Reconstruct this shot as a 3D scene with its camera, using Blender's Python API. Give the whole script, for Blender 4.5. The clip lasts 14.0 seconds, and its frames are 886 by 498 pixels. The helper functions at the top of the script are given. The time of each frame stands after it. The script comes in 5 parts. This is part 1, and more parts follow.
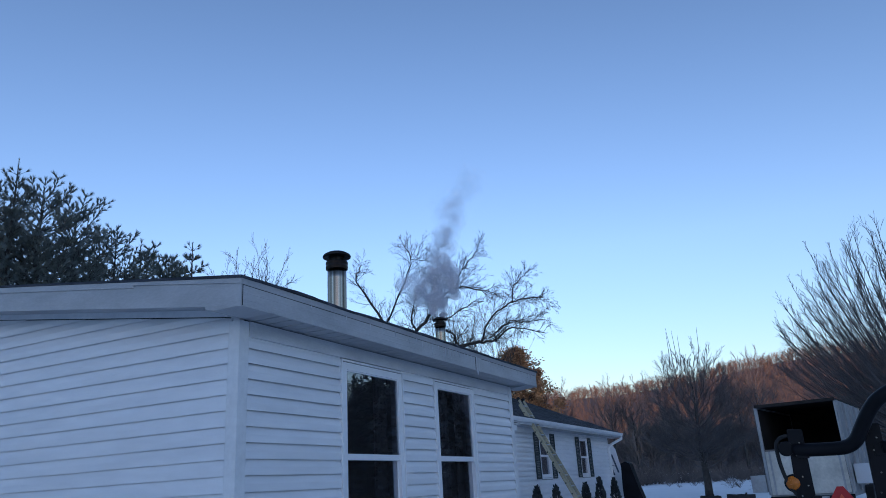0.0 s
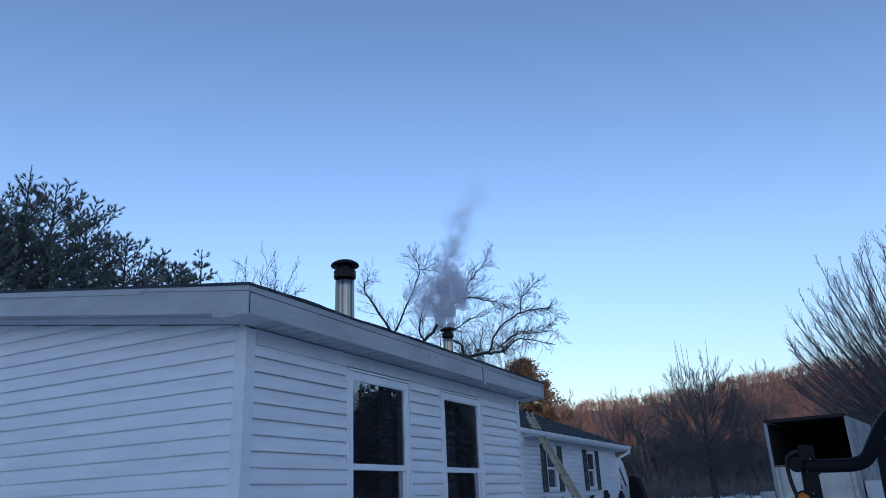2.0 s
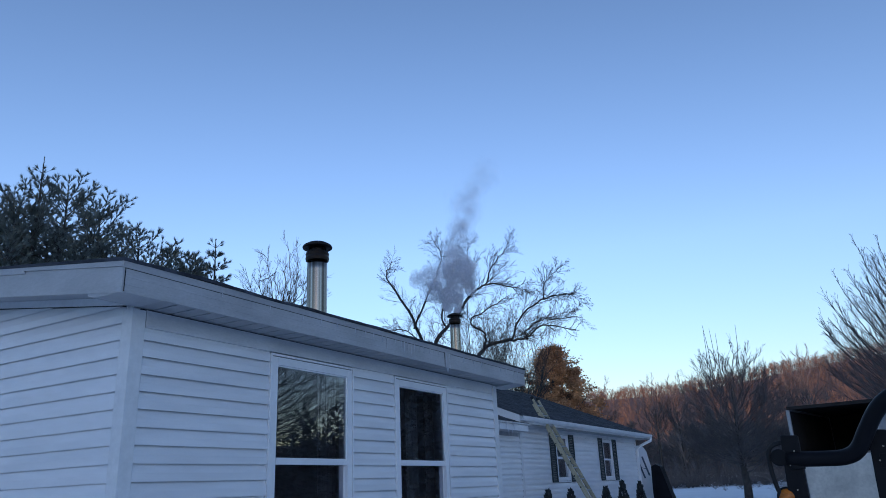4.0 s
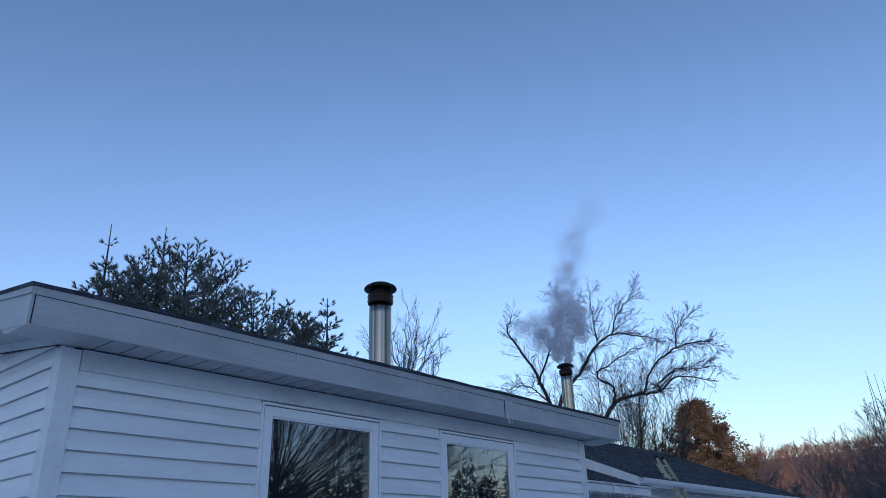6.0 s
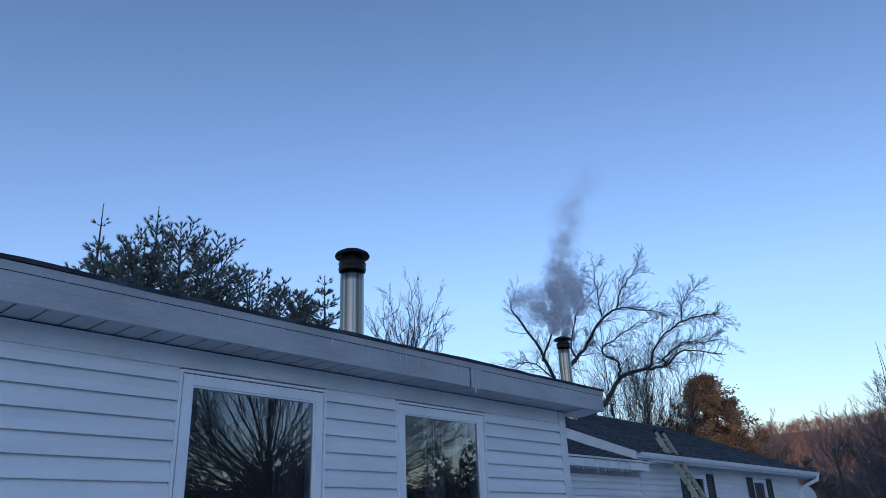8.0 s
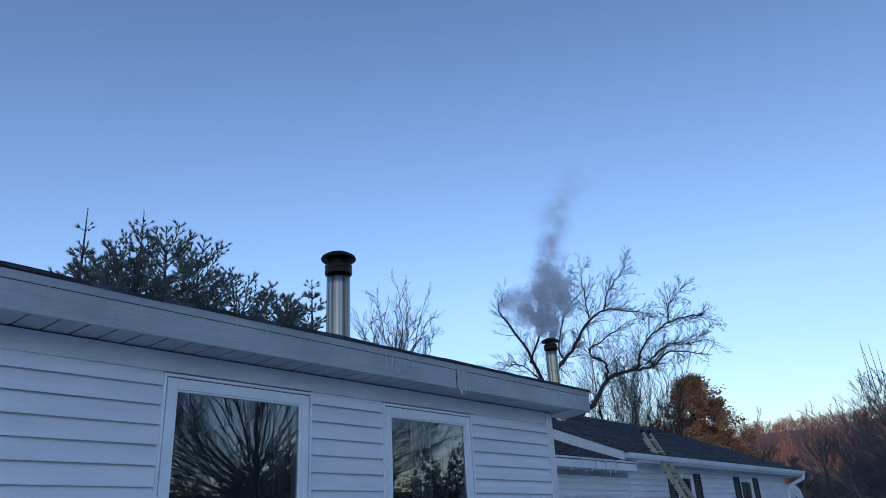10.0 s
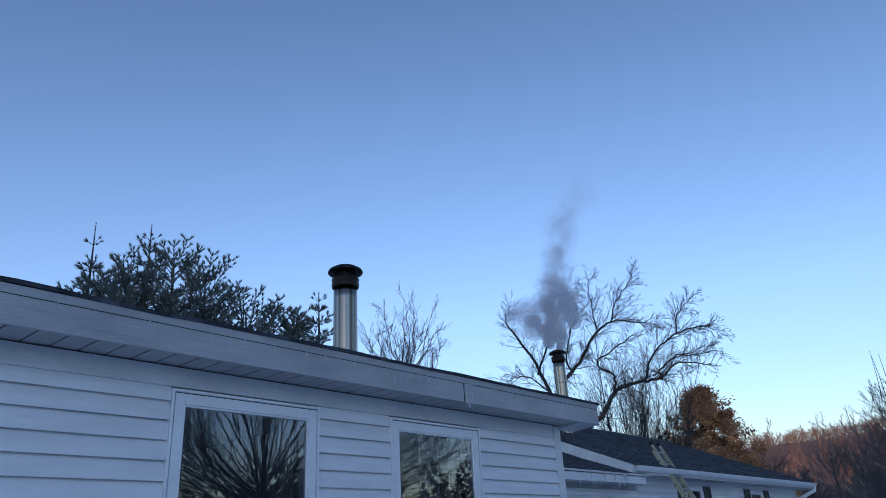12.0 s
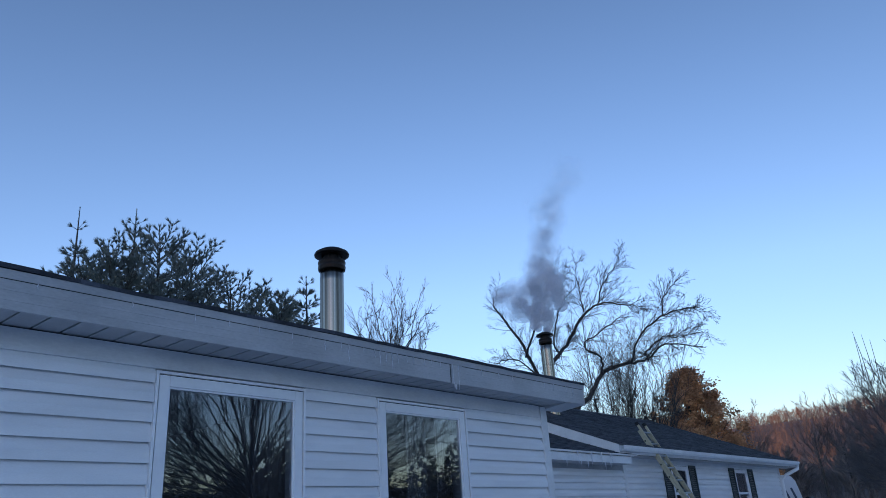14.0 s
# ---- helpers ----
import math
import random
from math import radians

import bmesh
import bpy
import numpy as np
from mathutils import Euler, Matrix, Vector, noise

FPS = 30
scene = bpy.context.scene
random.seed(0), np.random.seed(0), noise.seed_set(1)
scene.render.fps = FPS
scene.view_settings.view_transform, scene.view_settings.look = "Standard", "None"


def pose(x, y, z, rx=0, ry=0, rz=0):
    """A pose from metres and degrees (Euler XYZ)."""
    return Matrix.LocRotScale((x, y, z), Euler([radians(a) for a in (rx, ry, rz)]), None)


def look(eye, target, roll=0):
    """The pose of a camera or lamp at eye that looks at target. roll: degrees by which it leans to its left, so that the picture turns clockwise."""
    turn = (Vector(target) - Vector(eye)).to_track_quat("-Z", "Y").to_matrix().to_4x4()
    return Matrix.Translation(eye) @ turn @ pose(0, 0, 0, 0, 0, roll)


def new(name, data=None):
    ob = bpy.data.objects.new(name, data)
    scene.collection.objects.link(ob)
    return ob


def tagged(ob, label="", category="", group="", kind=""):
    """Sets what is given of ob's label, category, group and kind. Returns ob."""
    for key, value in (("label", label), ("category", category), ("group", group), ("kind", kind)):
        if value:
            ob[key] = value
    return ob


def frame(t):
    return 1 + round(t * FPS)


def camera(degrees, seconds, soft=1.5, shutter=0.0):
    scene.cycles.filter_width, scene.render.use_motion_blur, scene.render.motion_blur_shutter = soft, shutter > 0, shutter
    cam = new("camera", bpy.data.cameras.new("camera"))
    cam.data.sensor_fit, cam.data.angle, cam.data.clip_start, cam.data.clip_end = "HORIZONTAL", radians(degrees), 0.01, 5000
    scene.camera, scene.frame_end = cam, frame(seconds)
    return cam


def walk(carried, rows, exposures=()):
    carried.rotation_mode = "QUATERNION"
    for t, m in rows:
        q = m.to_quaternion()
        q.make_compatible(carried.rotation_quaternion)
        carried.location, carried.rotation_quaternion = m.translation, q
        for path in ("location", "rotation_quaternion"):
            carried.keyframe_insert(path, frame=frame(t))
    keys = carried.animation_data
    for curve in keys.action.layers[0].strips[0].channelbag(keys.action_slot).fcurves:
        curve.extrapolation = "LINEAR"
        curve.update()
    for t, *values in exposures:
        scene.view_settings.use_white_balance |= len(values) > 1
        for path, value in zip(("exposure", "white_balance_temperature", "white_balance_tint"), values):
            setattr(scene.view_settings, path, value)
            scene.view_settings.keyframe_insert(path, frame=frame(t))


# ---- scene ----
cam = camera(63.1, 14.0, soft=0.9)

PATH = [
    (0, (4.08, -4.527, 1.32), (3.259, -2.815, 1.948), -3.4),
    (0.5, (4.059, -4.526, 1.319), (3.235, -2.817, 1.952), -3.3),
    (1, (4.066, -4.522, 1.315), (3.237, -2.817, 1.952), -3.1),
    (1.5, (4.066, -4.535, 1.32), (3.233, -2.834, 1.961), -2.8),
    (2, (4.073, -4.503, 1.321), (3.236, -2.809, 1.977), -2.6),
    (2.2, (4.088, -4.429, 1.326), (3.249, -2.738, 1.989), -3.1),
    (4.3, (4.615, -3.147, 1.379), (3.637, -1.518, 2.004), -2.0),
    (4.5, (4.563, -2.957, 1.394), (3.55, -1.374, 2.079), -1.2),
    (5, (4.523, -2.493, 1.475), (3.479, -0.973, 2.247), -1.5),
    (5.5, (4.576, -2.074, 1.495), (3.405, -0.661, 2.289), -2.0),
    (6, (4.542, -1.745, 1.471), (3.353, -0.345, 2.265), -1.8),
    (6.5, (4.413, -1.424, 1.515), (3.26, 0.028, 2.264), 0.4),
    (7, (4.436, -1.126, 1.503), (3.245, 0.299, 2.246), -0.1),
    (7.5, (4.453, -0.965, 1.498), (3.231, 0.436, 2.236), -1.5),
    (8, (4.446, -0.926, 1.49), (3.224, 0.471, 2.234), -2.4),
    (8.5, (4.446, -0.897, 1.481), (3.233, 0.51, 2.222), -2.9),
    (11, (4.47, -0.924, 1.478), (3.28, 0.493, 2.238), -3.0),
    (11.5, (4.465, -0.921, 1.484), (3.269, 0.484, 2.257), -3.1),
    (12, (4.466, -0.922, 1.491), (3.267, 0.476, 2.272), -3.3),
    (12.5, (4.467, -0.919, 1.488), (3.269, 0.481, 2.266), -3.4),
    (13, (4.462, -0.916, 1.48), (3.269, 0.494, 2.247), -3.6),
    (13.5, (4.461, -0.902, 1.476), (3.272, 0.52, 2.228), -3.8),
    (14, (4.464, -0.893, 1.473), (3.277, 0.538, 2.211), -3.9),
]
walk(cam, [(t, look(eye, target, roll)) for t, eye, target, roll in PATH], exposures=[(0, 2.44, 6500, 27)])

# ---- world, sun, exposure ----
SUN_ELEV, SUN_AZ = 2.0, 148.0            # degrees; azimuth clockwise from +y
world = bpy.data.worlds.new("dusk_sky")
scene.world = world
world.use_nodes = True
wn, wl = world.node_tree.nodes, world.node_tree.links
sky = wn.new("ShaderNodeTexSky")
sky.sky_type, sky.sun_disc = "NISHITA", False
sky.sun_elevation, sky.sun_rotation = radians(SUN_ELEV), radians(SUN_AZ)
sky.altitude, sky.air_density, sky.dust_density, sky.ozone_density = 300, 1.0, 0.22, 2.55
wn["Background"].inputs["Strength"].default_value = 0.15
# clear winter air: a deeper zenith, a cooler horizon
wtc, wsep, wramp, wmul = wn.new("ShaderNodeTexCoord"), wn.new("ShaderNodeSeparateXYZ"), wn.new("ShaderNodeValToRGB"), wn.new("ShaderNodeVectorMath")
wl.new(wtc.outputs["Generated"], wsep.inputs[0])
wl.new(wsep.outputs["Z"], wramp.inputs[0])
wramp.color_ramp.elements[0].position, wramp.color_ramp.elements[0].color = 0.04, (0.80, 0.85, 0.88, 1)
wramp.color_ramp.elements[1].position, wramp.color_ramp.elements[1].color = 0.72, (0.58, 0.58, 0.58, 1)
mid = wramp.color_ramp.elements.new(0.30)
mid.color = (0.89, 0.88, 0.91, 1)
zenith = wramp.color_ramp.elements.new(1.0)
zenith.color = (0.66, 0.66, 0.66, 1)
wmul.operation = "MULTIPLY"
wl.new(sky.outputs[0], wmul.inputs[0])
wl.new(wramp.outputs[0], wmul.inputs[1])
wl.new(wmul.outputs[0], wn["Background"].inputs[0])

sun_data = bpy.data.lights.new("sun", "SUN")
sun_data.energy, sun_data.angle, sun_data.color = 0.72, radians(0.5), (1.0, 0.64, 0.46)
sun = new("sun", sun_data)
sx = math.sin(radians(SUN_AZ)) * math.cos(radians(SUN_ELEV))
sy = math.cos(radians(SUN_AZ)) * math.cos(radians(SUN_ELEV))
sz = math.sin(radians(SUN_ELEV))
sun.matrix_world = look((60 * sx, 60 * sy, 60 * sz + 30), (0, 0, 30))


# ---- materials ----
def mat(name, color, rough=0.6, metal=0.0, var=0.15, scale=3.0, fine=40.0, bump=0.15, rand=0.0, other=None, stretch=(1, 1, 1), depth=0.01, island=False):
    """A procedural surface: base colour mottled at two scales, with a fine relief and uneven gloss."""
    m = bpy.data.materials.new(name)
    m.use_nodes = True
    n, l = m.node_tree.nodes, m.node_tree.links
    b = n["Principled BSDF"]
    tc, mp = n.new("ShaderNodeTexCoord"), n.new("ShaderNodeMapping")
    l.new(tc.outputs["Object"], mp.inputs[0])
    mp.inputs["Scale"].default_value = stretch
    big, small = n.new("ShaderNodeTexNoise"), n.new("ShaderNodeTexNoise")
    big.inputs["Scale"].default_value, small.inputs["Scale"].default_value = scale, fine
    big.inputs["Detail"].default_value, small.inputs["Detail"].default_value = 5, 6
    for t in (big, small):
        l.new(mp.outputs[0], t.inputs["Vector"])
    if rand:
        info, add = n.new("ShaderNodeObjectInfo"), n.new("ShaderNodeVectorMath")
        add.operation = "ADD"
        mul = n.new("ShaderNodeMath")
        mul.operation = "MULTIPLY"
        mul.inputs[1].default_value = 37.0
        l.new(info.outputs["Random"], mul.inputs[0])
        l.new(mp.outputs[0], add.inputs[0])
        l.new(mul.outputs[0], add.inputs[1])
        for t in (big, small):
            l.new(add.outputs[0], t.inputs["Vector"])
    c2 = other or tuple(c * (1 - 2.2 * var) for c in color)
    ramp = n.new("ShaderNodeValToRGB")
    ramp.color_ramp.elements[0].position, ramp.color_ramp.elements[1].position = 0.32, 0.68
    ramp.color_ramp.elements[0].color, ramp.color_ramp.elements[1].color = (*c2, 1), (*color, 1)
    l.new(big.outputs["Fac"], ramp.inputs[0])
    mix = n.new("ShaderNodeMix")
    mix.data_type, mix.blend_type = "RGBA", "MULTIPLY"
    mix.inputs["Factor"].default_value = min(1.0, var * 2.5)
    l.new(ramp.outputs[0], mix.inputs["A"])
    r2 = n.new("ShaderNodeMapRange")
    r2.inputs["From Min"].default_value, r2.inputs["From Max"].default_value = 0.3, 0.7
    r2.inputs["To Min"].default_value, r2.inputs["To Max"].default_value = 0.6, 1.15
    l.new(small.outputs["Fac"], r2.inputs["Value"])
    l.new(r2.outputs[0], mix.inputs["B"])
    out = mix.outputs["Result"]
    if island:
        geo, ir, im = n.new("ShaderNodeNewGeometry"), n.new("ShaderNodeMapRange"), n.new("ShaderNodeVectorMath")
        ir.inputs["To Min"].default_value, ir.inputs["To Max"].default_value = 0.55, 1.5
        l.new(geo.outputs["Random Per Island"], ir.inputs["Value"])
        im.operation = "SCALE"
        l.new(out, im.inputs[0])
        l.new(ir.outputs[0], im.inputs["Scale"])
        out = im.outputs[0]
    l.new(out, b.inputs["Base Color"])
    rr = n.new("ShaderNodeMapRange")
    rr.inputs["To Min"].default_value, rr.inputs["To Max"].default_value = max(0.02, rough - 0.12), min(1, rough + 0.12)
    l.new(small.outputs["Fac"], rr.inputs["Value"])
    l.new(rr.outputs[0], b.inputs["Roughness"])
    b.inputs["Metallic"].default_value = metal
    if bump:
        bp = n.new("ShaderNodeBump")
        bp.inputs["Strength"].default_value, bp.inputs["Distance"].default_value = bump, depth
        l.new(small.outputs["Fac"], bp.inputs["Height"])
        l.new(bp.outputs[0], b.inputs["Normal"])
    return m


# grey of the near frieze carries the shade under its eave
FRIEZE = mat("shaded_frieze", (0.72, 0.72, 0.73), 0.45, var=0.08, scale=2.0, fine=25, bump=0.08, stretch=(1, 1, 3))
WINTRIM = mat("white_window_vinyl", (0.90, 0.90, 0.91), 0.35, var=0.03, scale=2.5, fine=25, bump=0.05)
VINYL = mat("white_vinyl", (0.88, 0.88, 0.89), 0.42, var=0.05, scale=1.2, fine=60, bump=0.05, rand=1, stretch=(1, 1, 6))
TRIM = mat("white_trim_paint", (0.84, 0.84, 0.84), 0.45, var=0.06, scale=2.5, fine=25, bump=0.08)
# white aluminium with its base grey set well below the white trim
FASCIA = mat("greyed_white_aluminium", (0.48, 0.48, 0.49), 0.4, var=0.10, scale=2.0, fine=30, bump=0.1, stretch=(1, 1, 3))
# soffits darker than the white trim: underside shade put into the base colour
SOFFIT = mat("shaded_soffit_vinyl", (0.47, 0.47, 0.48), 0.5, var=0.10, scale=2.0, fine=25, bump=0.05)
SHEATH = mat("sheathing", (0.5, 0.5, 0.5), 0.7)
SHINGLE = mat("dark_shingles", (0.052, 0.060, 0.078), 0.9, var=0.25, scale=4, fine=55, bump=0.6, island=True)
# brown-black vertical streaks in the colour stand in for the pipe's dark reflections
STEEL = mat("streak_reflection_steel", (0.50, 0.46, 0.40), 0.22, metal=1.0, var=0.15, scale=3.0, fine=9, bump=0.22, stretch=(8, 8, 0.03), depth=0.008, other=(0.10, 0.08, 0.06))
# soot on the flue caps; also dark trim joints and the drip-edge shade line
SOOT_SHADE = mat("sooty_metal_and_shade", (0.035, 0.028, 0.027), 0.5, metal=0.6, var=0.25, scale=8, fine=40, bump=0.2)
BAND = mat("heat_tinted_band", (0.055, 0.04, 0.034), 0.4, metal=0.8, var=0.25, scale=8, fine=40, bump=0.1)
BARK = mat("grey_bark", (0.085, 0.075, 0.068), 0.9, var=0.25, scale=6, fine=30, bump=0.6)
TWIG = mat("twig_bark", (0.046, 0.041, 0.042), 0.9, var=0.2, scale=2, fine=20, bump=0.2)
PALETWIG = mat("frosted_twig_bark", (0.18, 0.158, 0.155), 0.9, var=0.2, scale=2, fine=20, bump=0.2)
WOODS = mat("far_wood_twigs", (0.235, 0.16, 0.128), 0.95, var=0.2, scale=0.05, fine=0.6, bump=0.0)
BRUSH = mat("dry_brush", (0.25, 0.205, 0.19), 0.95, var=0.2, scale=0.2, fine=3, bump=0.0)
NEEDLE = mat("pine_needles", (0.24, 0.285, 0.275), 0.7, var=0.2, scale=1.0, fine=9, bump=0.0, other=(0.09, 0.115, 0.10))
OAKLEAF = mat("russet_oak_leaves", (0.76, 0.39, 0.18), 0.8, var=0.2, scale=0.7, fine=6, bump=0.0, other=(0.29, 0.125, 0.065))
CEDAR = mat("dark_evergreen", (0.055, 0.068, 0.068), 0.8, var=0.25, scale=3, fine=25, bump=0.0)
LADDER = mat("fibreglass_ladder", (0.52, 0.47, 0.33), 0.5, var=0.12, scale=3, fine=30, bump=0.1)
ALU = mat("dull_aluminium", (0.5, 0.5, 0.5), 0.4, metal=0.9, var=0.1)
BLACKP = mat("black_machine_paint", (0.007, 0.007, 0.010), 0.5, var=0.2, scale=5, fine=60, bump=0.1)
BLACKP.node_tree.nodes["Principled BSDF"].inputs["Specular IOR Level"].default_value = 0.18
RUBBER = mat("black_rubber", (0.02, 0.02, 0.02), 0.85, var=0.2, scale=6, fine=60, bump=0.3)
TRUCKW = mat("grimy_white_panel", (0.72, 0.68, 0.60), 0.5, var=0.14, scale=1.4, fine=14, bump=0.1)
TRUCKG = mat("grey_steel_side", (0.50, 0.50, 0.50), 0.5, metal=0.15, var=0.15, scale=1.5, fine=14, bump=0.1)
# near-black rust brown: the trailer's dark rim, and the shade inside it
DARKIN = mat("rusty_dark_and_inside_shade", (0.035, 0.028, 0.025), 0.9, var=0.25, scale=2, fine=12, bump=0.2)
RED = mat("red_reflector", (0.55, 0.02, 0.02), 0.6, var=0.06)
REDOR = mat("orange_reflector", (0.85, 0.10, 0.04), 0.4, var=0.06)
AMBER = mat("amber_lens", (0.72, 0.19, 0.015), 0.25, var=0.12, scale=20, fine=60, bump=0.3)
SHUTTER = mat("dark_green_shutter", (0.05, 0.062, 0.060), 0.5, var=0.12, rand=1)
TARP = mat("black_tarp", (0.012, 0.012, 0.016), 0.55, var=0.2, scale=3, fine=18, bump=0.4, depth=0.03)
TARP.node_tree.nodes["Principled BSDF"].inputs["Specular IOR Level"].default_value = 0.12
CURTAIN = mat("pale_curtain", (0.62, 0.58, 0.54), 0.9, var=0.12, scale=2, fine=20, bump=0.2, stretch=(3, 3, 0.3))
DRAPE = mat("brown_curtain", (0.34, 0.29, 0.26), 0.9, var=0.12, scale=2, fine=20, bump=0.2, stretch=(3, 3, 0.3))
ROOM = mat("dim_room_paint", (0.66, 0.63, 0.60), 0.9, var=0.1)
CAMPER = mat("camper_white", (0.72, 0.73, 0.75), 0.35, var=0.05, scale=1)
GRAPHIC = mat("camper_graphic", (0.06, 0.08, 0.12), 0.4, var=0.08)
ICE = mat("ice", (0.66, 0.69, 0.74), 0.3, var=0.05, scale=8, fine=40, bump=0.2)
ICE.node_tree.nodes["Principled BSDF"].inputs["Transmission Weight"].default_value = 0.15
SMOKE = mat("wood_smoke", (0.86, 0.87, 0.94), 1.0, var=0.03, scale=0.5, bump=0.0)

GLASS = bpy.data.materials.new("window_glass")
GLASS.use_nodes = True
gb = GLASS.node_tree.nodes["Principled BSDF"]
gb.inputs["Transmission Weight"].default_value = 0.995   # a small diffuse share that lifts the dark panes
gb.inputs["Roughness"].default_value, gb.inputs["IOR"].default_value = 0.0, 1.85
gb.inputs["Specular Tint"].default_value = (0.88, 0.91, 1.0, 1)
gb.inputs["Base Color"].default_value = (0.90, 0.94, 1.0, 1)


def ground_material():
    """Trodden snow on the yard and field, leaf litter with snow under the woods on the slopes."""
    m = mat("snowy_ground", (0.93, 0.93, 0.94), 0.75, var=0.03, scale=0.12, fine=2.5, bump=0.35, depth=0.06)
    n, l = m.node_tree.nodes, m.node_tree.links
    b = n["Principled BSDF"]
    snow = b.inputs["Base Color"].links[0].from_socket
    tc, sep = n.new("ShaderNodeTexCoord"), n.new("ShaderNodeSeparateXYZ")
    l.new(tc.outputs["Object"], sep.inputs[0])
    nz, add = n.new("ShaderNodeTexNoise"), n.new("ShaderNodeMath")
    nz.inputs["Scale"].default_value, nz.inputs["Detail"].default_value = 0.09, 6
    l.new(tc.outputs["Object"], nz.inputs["Vector"])
    add.operation = "MULTIPLY_ADD"
    add.inputs[1].default_value = 3.0
    l.new(nz.outputs["Fac"], add.inputs[0])
    l.new(sep.outputs["Z"], add.inputs[2])
    rng = n.new("ShaderNodeMapRange")
    rng.inputs["From Min"].default_value, rng.inputs["From Max"].default_value = 2.5, 3.3
    l.new(add.outputs[0], rng.inputs["Value"])
    litter = n.new("ShaderNodeValToRGB")
    litter.color_ramp.elements[0].color, litter.color_ramp.elements[1].color = (0.07, 0.046, 0.036, 1), (0.14, 0.088, 0.066, 1)
    l.new(nz.outputs["Fac"], litter.inputs[0])
    mx = n.new("ShaderNodeMix")
    mx.data_type = "RGBA"
    l.new(rng.outputs[0], mx.inputs["Factor"])
    l.new(snow, mx.inputs["A"])
    l.new(litter.outputs[0], mx.inputs["B"])
    # unseen yard by the houses: dark gravel added under snow remnants to cut bounced light
    ln, near = n.new("ShaderNodeVectorMath"), n.new("ShaderNodeMapRange")
    ln.operation = "LENGTH"
    l.new(tc.outputs["Object"], ln.inputs[0])
    near.inputs["From Min"].default_value, near.inputs["From Max"].default_value = 13.0, 19.0
    near.inputs["To Min"].default_value, near.inputs["To Max"].default_value = 1.0, 0.0
    l.new(ln.outputs["Value"], near.inputs["Value"])
    patch, pr, both = n.new("ShaderNodeTexNoise"), n.new("ShaderNodeMapRange"), n.new("ShaderNodeMath")
    patch.inputs["Scale"].default_value, patch.inputs["Detail"].default_value = 0.5, 7
    l.new(tc.outputs["Object"], patch.inputs["Vector"])
    pr.inputs["From Min"].default_value, pr.inputs["From Max"].default_value = 0.46, 0.38
    l.new(patch.outputs["Fac"], pr.inputs["Value"])
    both.operation = "MULTIPLY"
    l.new(near.outputs[0], both.inputs[0])
    l.new(pr.outputs[0], both.inputs[1])
    grit, gr = n.new("ShaderNodeTexNoise"), n.new("ShaderNodeValToRGB")
    grit.inputs["Scale"].default_value, grit.inputs["Detail"].default_value = 14, 5
    l.new(tc.outputs["Object"], grit.inputs["Vector"])
    gr.color_ramp.elements[0].color, gr.color_ramp.elements[1].color = (0.10, 0.095, 0.09, 1), (0.30, 0.285, 0.27, 1)
    l.new(grit.outputs["Fac"], gr.inputs[0])
    my = n.new("ShaderNodeMix")
    my.data_type = "RGBA"
    l.new(both.outputs[0], my.inputs["Factor"])
    l.new(mx.outputs["Result"], my.inputs["A"])
    l.new(gr.outputs[0], my.inputs["B"])
    l.new(my.outputs["Result"], b.inputs["Base Color"])
    return m


